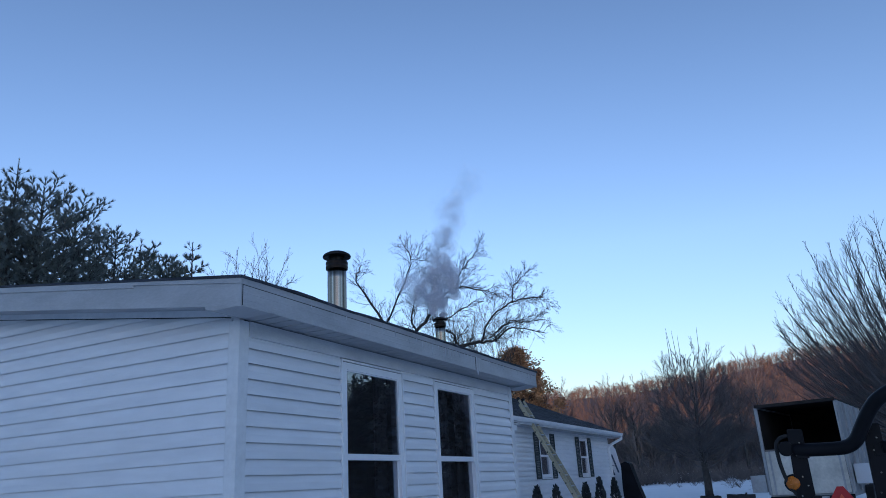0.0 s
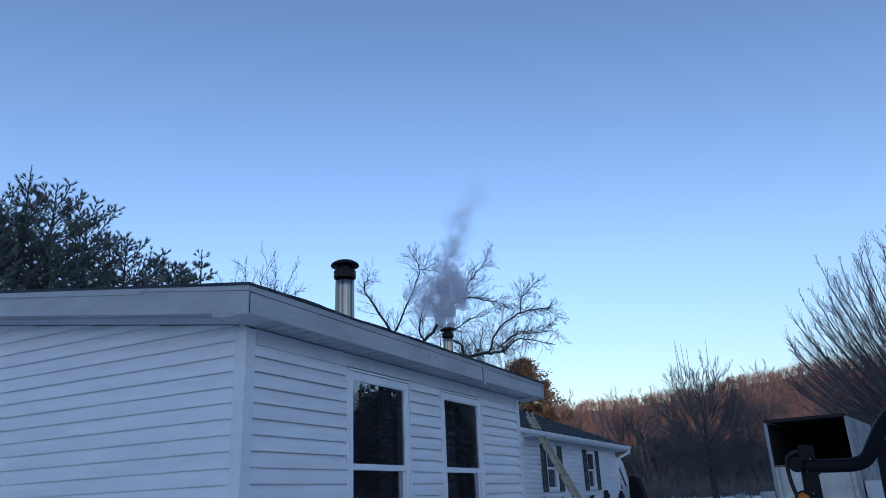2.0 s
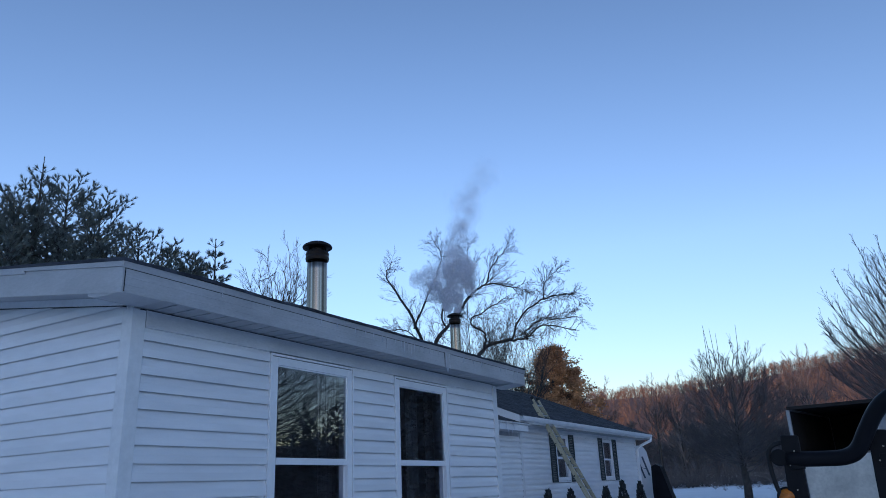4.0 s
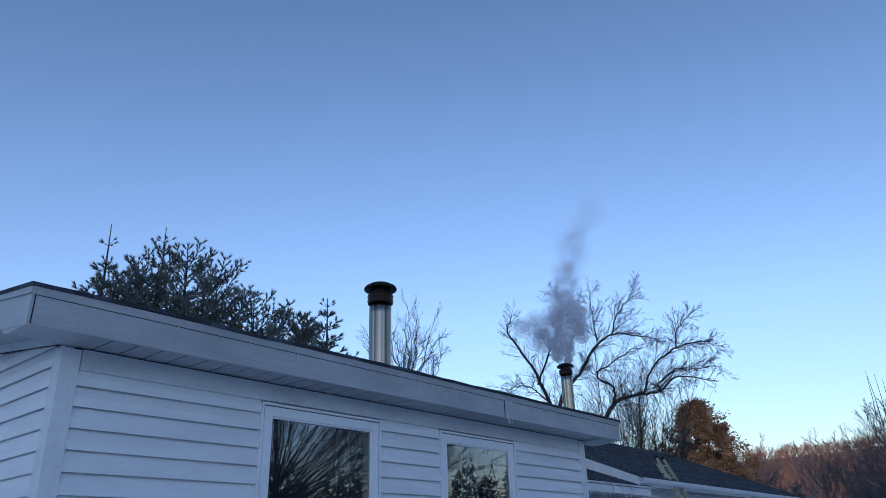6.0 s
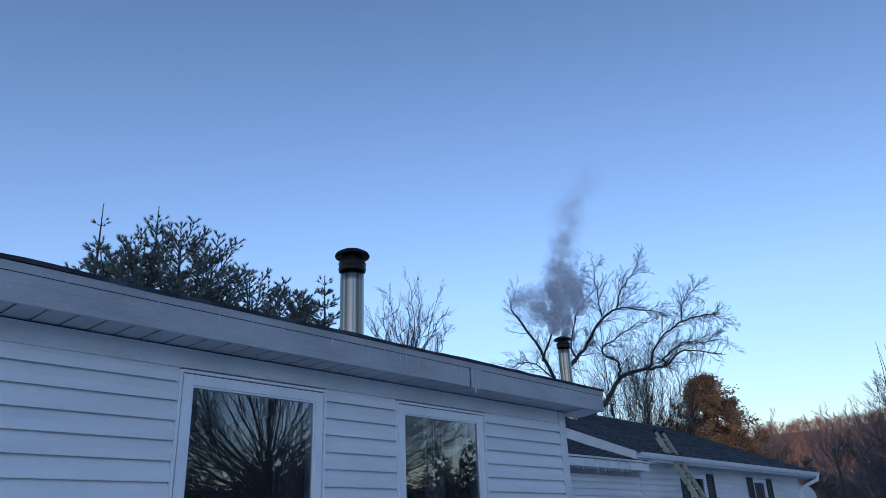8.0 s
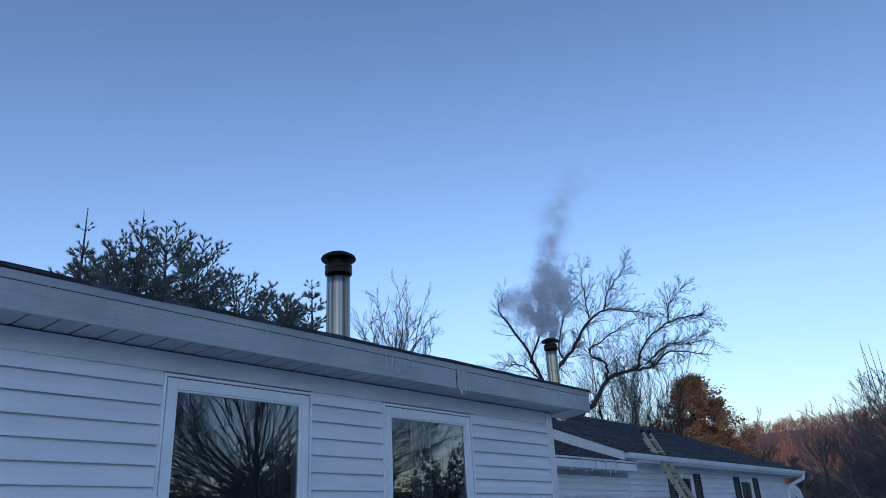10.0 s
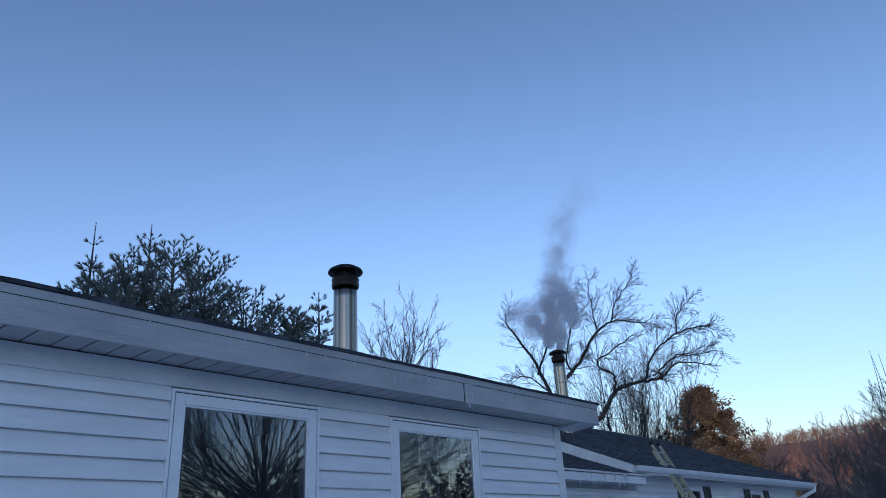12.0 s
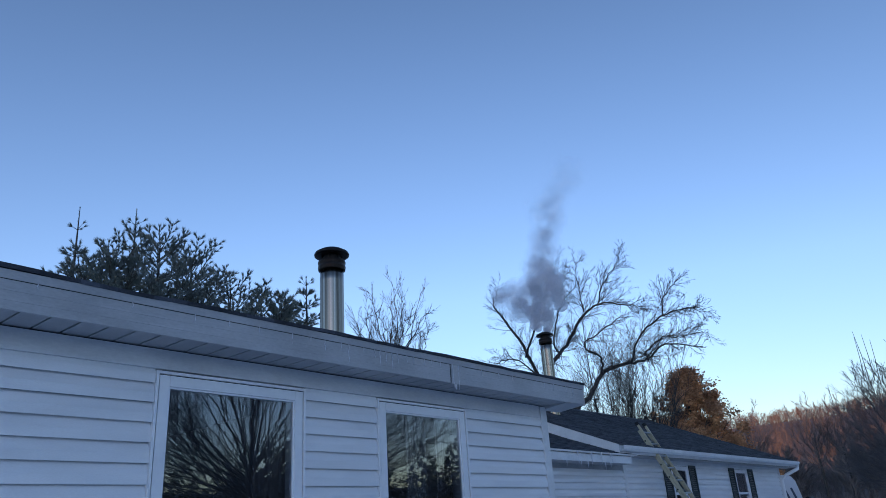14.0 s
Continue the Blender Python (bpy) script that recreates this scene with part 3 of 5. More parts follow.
# icicles and drips along the eaves
def icicles(name, x, y0, y1, z, count, longest, seed, parent):
    r = random.Random(seed)
    for i in range(count):
        y, h = r.uniform(y0, y1), longest * (0.25 + 0.75 * r.random() ** 2)
        g = Geo().tube([(0, 0, 0.01), (0.001, 0.001, -h * 0.5), (0, 0.002, -h)], [0.009 + 0.03 * h, 0.006 + 0.015 * h, 0.0015], 6)
        ob = part("icicle", g, ICE, parent, "", smooth=True)
        ob.location = (x, y, z)


# meltwater frozen down the face of the fascia
rng = random.Random(31)
for y, h in ((0.55, 0.03), (2.02, 0.04), (2.62, 0.07), (2.78, 0.05), (2.86, 0.12), (3.14, 0.06), (3.20, 0.10), (3.27, 0.08), (3.34, 0.11), (3.52, 0.05), (3.60, 0.06), (3.95, 0.04), (4.12, 0.17), (4.20, 0.18), (1.10, 0.03), (1.52, 0.05), (1.78, 0.03), (2.31, 0.06), (2.48, 0.03), (3.02, 0.04), (3.41, 0.07), (3.74, 0.05), (3.83, 0.03), (4.55, 0.05), (4.82, 0.04), (5.05, 0.05), (5.62, 0.06), (5.80, 0.07), (6.05, 0.06), (6.18, 0.08)):
    g = Geo()
    n = 5
    pts = [(EAVE_X + 0.004, y + rng.gauss(0, 0.003), FTOP - 0.05 - 1.25 * h * i / n) for i in range(n + 1)]
    g.tube(pts, [0.0034, 0.003, 0.0036, 0.0026, 0.003, 0.001], 6)
    part("frozen_drip", g, ICE, house, "", smooth=True)
icicles("icicle", EAVE_X - 0.008, 4.14, 4.22, FBOT - 0.004, 2, 0.10, 3, house)


# ---- flues ----
def flue(cx, cy, z0, z1, label, seams):
    t = thing("chimney_pipe", label, "chimney pipe", "stainless chimneys", (cx, cy, z0))
    h = z1 - z0
    r = 0.160
    pipe = part("pipe", Geo().turned(0, 0, [(r, -0.5 + (h + 0.2) * i / 12) for i in range(13)], 48), STEEL, t, "polished stainless pipe", smooth=True)
    for s in seams:
        part("seam_band", Geo().turned(0, 0, [(r + 0.001, s - 0.02), (r + 0.006, s - 0.016), (r + 0.006, s + 0.016), (r + 0.001, s + 0.02)], 36), STEEL, pipe)
    part("collar", Geo().turned(0, 0, [(r, h - 0.315), (r + 0.022, h - 0.31), (r + 0.03, h - 0.27), (r + 0.022, h - 0.235), (r + 0.03, h - 0.20), (r + 0.022, h - 0.175), (r - 0.03, h - 0.17)], 36), BAND, t, "heat-darkened collar")
    for i in range(6):
        q = i * math.pi / 3
        c, s = math.cos(q) * 0.135, math.sin(q) * 0.135
        part("cap_strut", Geo().box(c - 0.008, c + 0.008, s - 0.008, s + 0.008, h - 0.2, h - 0.09), SOOT_SHADE, t)
    part("spark_screen", Geo().turned(0, 0, [(0.12, h - 0.18), (0.12, h - 0.085)], 24), SOOT_SHADE, t)
    part("rain_cap", Geo().turned(0, 0, [(0.20, h - 0.10), (0.236, h - 0.095), (0.240, h - 0.075), (0.225, h - 0.05), (0.16, h - 0.012), (0.06, h), (0.01, h + 0.002)], 36), SOOT_SHADE, t, "sooty domed rain cap", smooth=True)
    return t


flue(-2.62, 5.24, roof_z(-2.62) + 0.0, 5.24, "tall stainless steel chimney pipe with sooty cap on the near roof", [0.55])

# ---- far house, joined by a low link ----
RX, RZ = -7.45, 4.93
E2X, E2Z = -2.74, 2.99                  # eave edge of the far house
S2 = (RZ - E2Z) / (E2X - RX)
W2X, W2Y0, W2Y1 = -3.10, 13.70, 24.0
far_house = thing("house", "long white-sided ranch house with dark shingle roof and shutters", "house")
W2 = [(16.02, 17.02), (20.10, 21.10)]
g = Geo()
ys = [W2Y0] + [v for w in W2 for v in w] + [W2Y1]
for i in range(0, len(ys), 2):
    g.box(W2X - 0.15, W2X - 0.012, ys[i], ys[i + 1], 0, 2.85)
for a, b in W2:
    g.box(W2X - 0.15, W2X - 0.012, a, b, 0, 1.42)
    g.box(W2X - 0.15, W2X - 0.012, a, b, 2.70, 2.85)
far_wall = part("wall", g, SHEATH, far_house, "front wall of white siding")
for y in (W2Y0, W2Y1 - 0.15):
    part("wall", Geo().prism([(W2X - 0.15, 0), (W2X - 0.15, 2.9), (RX, RZ - 0.25), (2 * RX - W2X, 2.9), (2 * RX - W2X, 0)], "y", y, y + 0.15), VINYL, far_house, "gable wall")
part("wall", Geo().box(2 * RX - W2X, 2 * RX - W2X + 0.15, W2Y0 + 0.15, W2Y1 - 0.15, 0, 2.85), VINYL, far_house)
part("partition", Geo().box(-5.2, -5.1, W2Y0 + 0.15, W2Y1 - 0.15, 0, 2.8), ROOM, far_house)
part("ceiling_board", Geo().box(2 * RX - W2X + 0.15, W2X - 0.15, W2Y0 + 0.15, W2Y1 - 0.15, 2.8, 2.84), ROOM, far_house)


def shingled(name, x0, z0, x1, z1, y0, y1, parent, label, exposure=0.145):
    """A slope of overlapping shingle courses with uneven tabs."""
    g = Geo()
    run = math.hypot(x1 - x0, z1 - z0)
    n = int(run / exposure) + 1
    r = random.Random(int(abs(x0 * 100)) + n)
    ux, uz = (x1 - x0) / run, (z1 - z0) / run
    nx, nz = (uz if ux < 0 else -uz), abs(ux)
    for i in range(n):
        a, b = i * exposure, min(run, (i + 1) * exposure + 0.02)
        y = y0
        while y < y1 - 0.05:
            w = min(y1, y + r.uniform(0.25, 0.42))
            lift = r.uniform(0.008, 0.016)
            a2 = a - r.uniform(0, 0.012)
            pts = []
            for yy in (y + 0.002, w - 0.002):
                for s, h in ((a2, 0.0), (a2, lift), (b, 0.003)):
                    pts.append((x0 + ux * s + nx * h, yy, z0 + uz * s + nz * h))
            g.add(pts, [(0, 1, 4, 3), (1, 2, 5, 4), (0, 2, 1), (3, 4, 5)])
            y = w
    return tagged(part(name, g, SHINGLE, parent, label), kind="stuff")


GY0, GY1 = 12.95, 24.75
g = Geo()
top = [(E2X, E2Z), (RX, RZ), (2 * RX - E2X, E2Z)]
g.prism(top + [(x, z - 0.06) for x, z in reversed(top)], "y", GY0 + 0.02, GY1)
roof2 = part("roof", g, SHEATH, far_house, "dark asphalt shingle roof")
shingled("shingles", E2X + 0.03, E2Z - 0.008, RX, RZ + 0.004, GY0, GY1 + 0.03, roof2, "dark grey asphalt shingles")
part("ridge_cap", Geo().prism([(RX - 0.14, RZ - 0.045), (RX, RZ + 0.022), (RX + 0.14, RZ - 0.045)], "y", GY0, GY1 + 0.03), SHINGLE, roof2)
for y in (GY0, GY1):
    g = Geo()
    g.prism([(E2X + 0.02, E2Z - 0.01), (RX, RZ - 0.01), (RX, RZ - 0.225), (E2X + 0.02, E2Z - 0.225)], "y", y - 0.02, y)
    part("rake_board", g, TRIM, far_house, "white rake board")
    g = Geo()
    g.prism([(E2X + 0.02, E2Z - 0.20), (RX, RZ - 0.20), (RX, RZ - 0.185), (E2X + 0.02, E2Z - 0.185)], "y", *((y, W2Y0) if y < 20 else (W2Y1, y - 0.02)))
    part("rake_soffit", g, SOFFIT, far_house)
part("rake_end", Geo().prism([(E2X + 0.03, E2Z - 0.015), (E2X + 0.03, E2Z - 0.255), (E2X - 0.26, E2Z - 0.255), (E2X - 0.26, E2Z - 0.222 + 0.26 * S2)], "y", GY0 - 0.035, GY0 - 0.021), TRIM, far_house, "boxed white end of the rake board", bevel=0.003)
part("eave_return", Geo().prism([(E2X + 0.018, E2Z - 0.21), (E2X + 0.018, E2Z - 0.16), (W2X - 0.1, E2Z - 0.10), (W2X - 0.1, E2Z - 0.21)], "y", GY0 + 0.004, W2Y0), TRIM, far_house, "boxed eave return")
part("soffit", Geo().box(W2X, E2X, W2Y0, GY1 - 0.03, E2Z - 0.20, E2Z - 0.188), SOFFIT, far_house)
part("fascia", Geo().box(E2X - 0.02, E2X, GY0 + 0.004, GY1 - 0.022, E2Z - 0.20, E2Z - 0.01), TRIM, far_house, "white eave fascia")
gut = part("gutter", Geo().prism([(E2X + 0.002, E2Z - 0.03), (E2X + 0.002, E2Z - 0.135), (E2X + 0.08, E2Z - 0.135), (E2X + 0.115, E2Z - 0.09), (E2X + 0.125, E2Z - 0.03), (E2X + 0.112, E2Z - 0.03), (E2X + 0.105, E2Z - 0.085), (E2X + 0.075, E2Z - 0.122), (E2X + 0.014, E2Z - 0.122), (E2X + 0.014, E2Z - 0.03)], "y", GY0 + 0.012, GY1), TRIM, far_house, "white aluminium gutter")
part("downspout", Geo().tube([(E2X + 0.06, GY1 - 0.12, E2Z - 0.12), (E2X + 0.06, GY1 - 0.14, E2Z - 0.24), (W2X + 0.16, W2Y1 + 0.15, E2Z - 0.42), (W2X + 0.05, W2Y1 - 0.02, E2Z - 0.55), (W2X + 0.05, W2Y1 - 0.05, 0.15)], [0.055] * 5, 8), TRIM, far_house, "white downspout", smooth=True)
part("frieze", Geo().box(W2X - 0.012, W2X + 0.012, W2Y0 + 0.1, W2Y1 - 0.1, 2.70, 2.79), TRIM, far_house)
corner_post(W2X, W2Y1, 1, 1, 2.79, far_house)
corner_post(W2X, W2Y0, 1, -1, 2.79, far_house)
for a, b in W2:
    sash_window(far_house, W2X, a, b, 1.40, 2.70, 2.05, 0.10, 0.09)
    for y0 in (a - 0.42, b + 0.03):
        sh = thing("shutter", "", "")
        sh.parent = far_house
        g = Geo()
        g.box(0.018, 0.045, 0, 0.05, 0, 1.30)
        g.box(0.018, 0.045, 0.34, 0.39, 0, 1.30)
        for zz in (0, 0.62, 1.24):
            g.box(0.018, 0.045, 0.05, 0.34, zz, zz + 0.06)
        part("shutter_frame", g, SHUTTER, sh)
        g = Geo()
        for i in range(26):
            zz = 0.07 + i * 0.046
            if not 0.60 < zz < 0.66:
                g.prism([(0.014, zz + 0.03), (0.04, zz), (0.04, zz + 0.008), (0.018, zz + 0.042)], "y", 0.05, 0.34)
        part("louvre_slats", g, SHUTTER, sh)
        sh.location = (W2X, y0, 1.40)
C2 = 0.127
z = 0.35
while z < 2.69:
    hi = z + C2
    if z < 2.68 and hi > 1.42:
        runs = [(W2Y0 + 0.10, W2[0][0]), (W2[0][1], W2[1][0]), (W2[1][1], W2Y1 - 0.10)]
    else:
        runs = [(W2Y0 + 0.10, W2Y1 - 0.10)]
    for a, b in runs:
        board(far_wall, "g", (W2X - 0.012, a + 0.002, z), "y", b - a - 0.004)
    z += C2

# the link between the houses
LX, LZ = -2.72, 2.80
link = thing("link_building", "low white-sided link with shingle roof and icicles on its eave", "link building")
lw = part("wall", Geo().box(W2X - 0.15, W2X - 0.012, L1, W2Y0, 0, 2.62), SHEATH, link)
z = 0.35
while z < 2.5:
    board(lw, "l", (W2X - 0.012, L1 + 0.01, z), "y", W2Y0 - L1 - 0.02)
    z += 0.127
part("wall", Geo().box(-6.6, -6.45, L1, W2Y0, 0, 2.62), VINYL, link)
g = Geo()
g.prism([(LX, LZ), (-4.9, LZ + 0.80), (-6.9, LZ + 0.1), (-6.9, LZ + 0.04), (-4.9, LZ + 0.74), (LX, LZ - 0.05)], "y", 6.46, 13.40)
lr = part("roof", g, SHEATH, link)
shingled("shingles", LX + 0.03, LZ, -4.9, LZ + 0.806, 6.46, 13.43, lr, "dark grey asphalt shingles")
part("fascia", Geo().box(LX - 0.02, LX, 6.46, 13.42, LZ - 0.19, LZ - 0.01), TRIM, link, "white fascia", bevel=0.003)
part("fascia_end", Geo().prism([(LX - 0.022, LZ - 0.19), (LX - 0.022, LZ - 0.01), (W2X + 0.04, LZ + 0.10), (W2X + 0.04, LZ - 0.19)], "y", 13.40, 13.42), TRIM, link)
part("soffit", Geo().box(W2X, LX - 0.022, 6.46, 13.40, LZ - 0.188, LZ - 0.176), SOFFIT, link)
part("drip_edge", Geo().box(LX, LX + 0.028, 6.46, 13.42, LZ - 0.035, LZ - 0.004), TRIM, link)
icicles("icicle", LX + 0.036, 11.2, 13.1, LZ - 0.02, 5, 0.36, 12, link)
icicles("icicle", LX - 0.006, 10.6, 13.2, LZ - 0.19, 6, 0.16, 14, link)

flue(-5.86, 15.66, E2Z + (E2X + 5.86) * S2, 6.47, "stainless steel chimney pipe with smoke rising on the far roof", [0.6, 1.3])


# ---- smoke: countless droplets in billows ----
def smoke(cx, cy, cz):
    r = np.random.default_rng(11)
    puffs = [(0.00, 0.0, 0.08, 0.15, 0.03), (-0.1, 0.1, 0.35, 0.26, 0.07), (0.1, -0.1, 0.70, 0.40, 0.13), (0.45, 0.1, 0.95, 0.48, 0.15), (-0.45, 0.0, 0.85, 0.42, 0.12), (0.05, 0.2, 1.40, 0.50, 0.14), (-0.75, 0.1, 1.25, 0.40, 0.06), (0.55, 0.2, 1.70, 0.45, 0.10)]
    for i in range(22):
        # the thinning column drifts and wavers as it climbs
        f = i / 21
        puffs.append((0.05 + 1.35 * f + 0.16 * math.sin(6.5 * f + 0.6) + r.normal() * 0.07, 0.2 + 0.4 * f, 1.8 + 2.9 * f + r.normal() * 0.05, 0.36 + 0.16 * f + r.normal() * 0.04, 0.0125 * (1 - 0.8 * f)))
    pts = []
    total = 520000
    for a, b, c, s, w in puffs:
        a -= 0.28 * min(1.0, c)
        k = int(total * w)
        # smaller billows on the skin of each puff
        lumps = r.normal(size=(8, 3))
        lumps = lumps / np.linalg.norm(lumps, axis=1)[:, None] * s * r.uniform(0.3, 1.0, (8, 1))
        pick = r.integers(0, 8, k)
        fuzz = r.normal(size=(k, 3))
        reach = np.linalg.norm(fuzz, axis=1)[:, None]
        fuzz *= np.minimum(reach, 1.2 + 0.35 * np.log1p(reach)) / reach
        p = lumps[pick] + fuzz * s * r.uniform(0.20, 0.46, 8)[pick][:, None]
        # a is across the wind as seen from the yard, b along it
        o = np.array([cx + a * 0.82 + b * 0.5, cy + a * 0.55 - b * 0.8, cz + c])
        pts.append(o + p)
    p = np.concatenate(pts)
    k = len(p)
    u = r.normal(size=(k, 3))
    u /= np.linalg.norm(u, axis=1)[:, None]
    v = np.cross(u, r.normal(size=(k, 3)))
    v /= np.linalg.norm(v, axis=1)[:, None]
    e = 0.0046
    verts = np.stack([p + u * e, p - u * e * 0.5 + v * e * 0.87, p - u * e * 0.5 - v * e * 0.87], axis=1).reshape(-1, 3)
    me = bpy.data.meshes.new("smoke")
    me.vertices.add(3 * k)
    me.vertices.foreach_set("co", verts.ravel())
    me.loops.add(3 * k)
    me.loops.foreach_set("vertex_index", np.arange(3 * k))
    me.polygons.add(k)
    me.polygons.foreach_set("loop_start", np.arange(0, 3 * k, 3))
    me.polygons.foreach_set("loop_total", np.full(k, 3))
    me.update(calc_edges=True)
    me.materials.append(SMOKE)
    tagged(new("smoke", me), "grey-white wood smoke billowing from the far chimney", "smoke", "", "stuff")


smoke(-5.78, 15.72, 6.42)

# ---- trees ----
THIN = [0.0055]                           # the finest twig's radius


def rand_dir(r, d, angle):
    """A direction at about that angle (degrees) from d."""
    a = Vector((r.gauss(0, 1), r.gauss(0, 1), r.gauss(0, 1)))
    side = a - d * a.dot(d)
    side.normalize()
    q = radians(angle)
    return (d * math.cos(q) + side * math.sin(q)).normalized()


def grow(geo, r, p, d, length, rad, level, cfg):
    """A branch that wanders and tapers, and its side branches down to the twigs."""
    seg, wob, up, kids, angle, ratio, start, sides = cfg[level]
    pts, rads, dirs = [tuple(p)], [rad], [d]
    q, e = Vector(p), Vector(d)
    tip = rad * (0.12 if level == 0 else 0.35 if level < len(cfg) - 1 else 0.5)
    for i in range(seg):
        e = (e + Vector((r.gauss(0, wob), r.gauss(0, wob), r.gauss(0, wob) + up))).normalized()
        q = q + e * (length / seg)
        pts.append(tuple(q))
        rads.append(rad + (tip - rad) * (i + 1) / seg)
        dirs.append(e.copy())
    (geo[0] if level == 0 else geo[1]).tube(pts, rads, sides, caps=level == 0)
    if level + 1 < len(cfg):
        for i in range(kids):
            s = start + (1 - start) * (i + r.random()) / kids
            k = min(seg - 1, int(s * seg))
            f = s * seg - k
            a, b = Vector(pts[k]), Vector(pts[k + 1])
            at = a.lerp(b, f)
            ln = length * ratio * (1.15 - 0.55 * s) * r.uniform(0.7, 1.25)
            rr = max(THIN[0], (rads[k] * (1 - f) + rads[k + 1] * f) * r.uniform(0.2, 0.36) if level == 0 else (rads[k] * (1 - f) + rads[k + 1] * f) * r.uniform(0.42, 0.66))
            grow(geo, r, at, rand_dir(r, dirs[k], angle * r.uniform(0.6, 1.3)), ln, rr, level + 1, cfg)


def bare_tree(x, y, height, rad, cfg, seed, label, twigs=None, group="", lean=(0, 0), trunk_part=0.5, rz=0.0):
    r = random.Random(seed)
    geo = (Geo(), Geo())
    grow(geo, r, (0, 0, -0.1), Vector((lean[0], lean[1], 1)).normalized(), height * trunk_part, rad, 0, cfg)
    t = thing("tree", label, "tree", group, (x, y, land(x, y)))
    part("trunk", geo[0], BARK, t, "", smooth=True)
    part("crown", geo[1], twigs or TWIG, t, "bare crown of fine twigs", smooth=True)
    return t


def fan_tree(x, y, fork, wide_z, top, reach, stems, rad, seed, label, twigs, subs=9, whips=0, wander=0.03, low=100, sub_len=0.36, slim=1.0, spread=(14, 34), along=0.25):
    """A bare crown of many stems that leave the trunk near the fork and bend upwards to a rounded outline."""
    r = random.Random(seed)
    trunk, crown = Geo(), Geo()
    shoots = [(3, 0.025, 0.05, 6, 24, 0.5, 0.1, 3), (2, 0.03, 0.04, 1, 24, 0.5, 0.2, 3), (1, 0.03, 0.04, 0, 0, 0, 0, 3)]
    lead = fork + max(0.45, along * 1.1) * (top - fork)
    trunk.tube([(0, 0, -0.1), (rad * 0.2, 0, fork * 0.5), (0, rad * 0.2, fork), (0, 0, (fork + lead) / 2), (0.05, 0, lead)], [rad * 1.15, rad, rad * 0.85, rad * 0.4, rad * 0.12], 10)
    for i in range(stems):
        f = math.sqrt((i + 0.5) / stems)
        q = i * 2.39996 + r.uniform(-0.3, 0.3)
        th = radians(low) * f
        k = r.uniform(0.84, 1.03)
        h, tz = math.sin(th) * reach * k, wide_z + math.cos(th) * (top - wide_z if th < 1.57 else wide_z - fork) * k
        z0 = fork * r.uniform(0.8, 1.1) + (1 - f) * along * (top - fork)
        dz = tz - z0
        c, e = math.cos(q), math.sin(q)
        ctrl = [Vector((c * h * u, e * h * u, z0 + dz * w)) for u, w in ((0.0, 0.0), (0.42, 0.26), (0.82, 0.62), (1.0, 1.0))]
        n = 9
        pts = []
        for j in range(n + 1):
            t = j / n
            p = ctrl[0] * (1 - t) ** 3 + ctrl[1] * (3 * t * (1 - t) ** 2) + ctrl[2] * (3 * t * t * (1 - t)) + ctrl[3] * t ** 3
            pts.append(p + Vector((r.gauss(0, wander), r.gauss(0, wander), r.gauss(0, wander))) * (j > 0) * (1 + 2 * t))
        length = math.hypot(h, dz)
        r0 = min(rad * 0.42, 0.02 + 0.0085 * length) * slim
        crown.tube(pts, [r0 + (THIN[0] * 1.1 - r0) * (j / n) ** 0.7 for j in range(n + 1)], 4, caps=False)
        for j in range(subs):
            t = 0.28 + 0.7 * (j + r.random()) / subs
            k = min(n - 1, int(t * n))
            at = pts[k].lerp(pts[k + 1], t * n - k)
            d = (pts[k + 1] - pts[k]).normalized()
            d = (rand_dir(r, d, r.uniform(*spread)) + Vector((0, 0, 0.2))).normalized()
            grow((crown, crown), r, at, d, length * sub_len * (1.25 - 0.75 * t) * r.uniform(0.6, 1.2), max(THIN[0] * 1.2, r0 * 0.30 * (1.1 - t)), 0, shoots)
    for i in range(whips):
        q = r.uniform(0, 6.28)
        p = Vector((math.cos(q) * reach * r.uniform(0.1, 0.4), math.sin(q) * reach * r.uniform(0.1, 0.4), top - 1.3))
        d = Vector((r.gauss(0, 0.1), r.gauss(0, 0.1), 1))
        ln = r.uniform(1.5, 2.5)
        crown.tube([p, p + d * ln * 0.5 + Vector((0.03, 0, 0)), p + d * ln], [0.02, 0.015, 0.008], 4, caps=False)
    t = thing("tree", label, "tree", "", (x, y, land(x, y)))
    part("trunk", trunk, BARK, t, "", smooth=True)
    part("crown", crown, twigs, t, "bare crown of fine twigs", smooth=True)
    return t


# levels: segments, wander, lift, side branches, angle, length ratio, first branch, sides
STEMS = [(3, 0.03, 0.05, 22, 15, 4.2, 0.15, 6), (8, 0.05, 0.06, 14, 24, 0.30, 0.25, 4), (4, 0.08, 0.07, 6, 28, 0.45, 0.15, 3), (3, 0.1, 0.04, 0, 0, 0, 0, 3)]

THIN[0] = 0.0085
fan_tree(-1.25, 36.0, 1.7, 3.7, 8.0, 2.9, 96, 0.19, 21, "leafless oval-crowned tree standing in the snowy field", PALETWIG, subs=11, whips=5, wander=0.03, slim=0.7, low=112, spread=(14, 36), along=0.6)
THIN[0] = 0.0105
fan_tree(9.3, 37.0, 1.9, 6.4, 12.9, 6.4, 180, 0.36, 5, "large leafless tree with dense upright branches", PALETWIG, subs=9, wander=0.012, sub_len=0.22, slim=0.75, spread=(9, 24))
THIN[0] = 0.006
fan_tree(14.0, 12.0, 2.5, 4.4, 9.6, 6.2, 140, 0.16, 50, "large leafless tree with fanning branches behind the yard", TWIG, subs=8, low=100, slim=0.42)
THIN[0] = 0.012
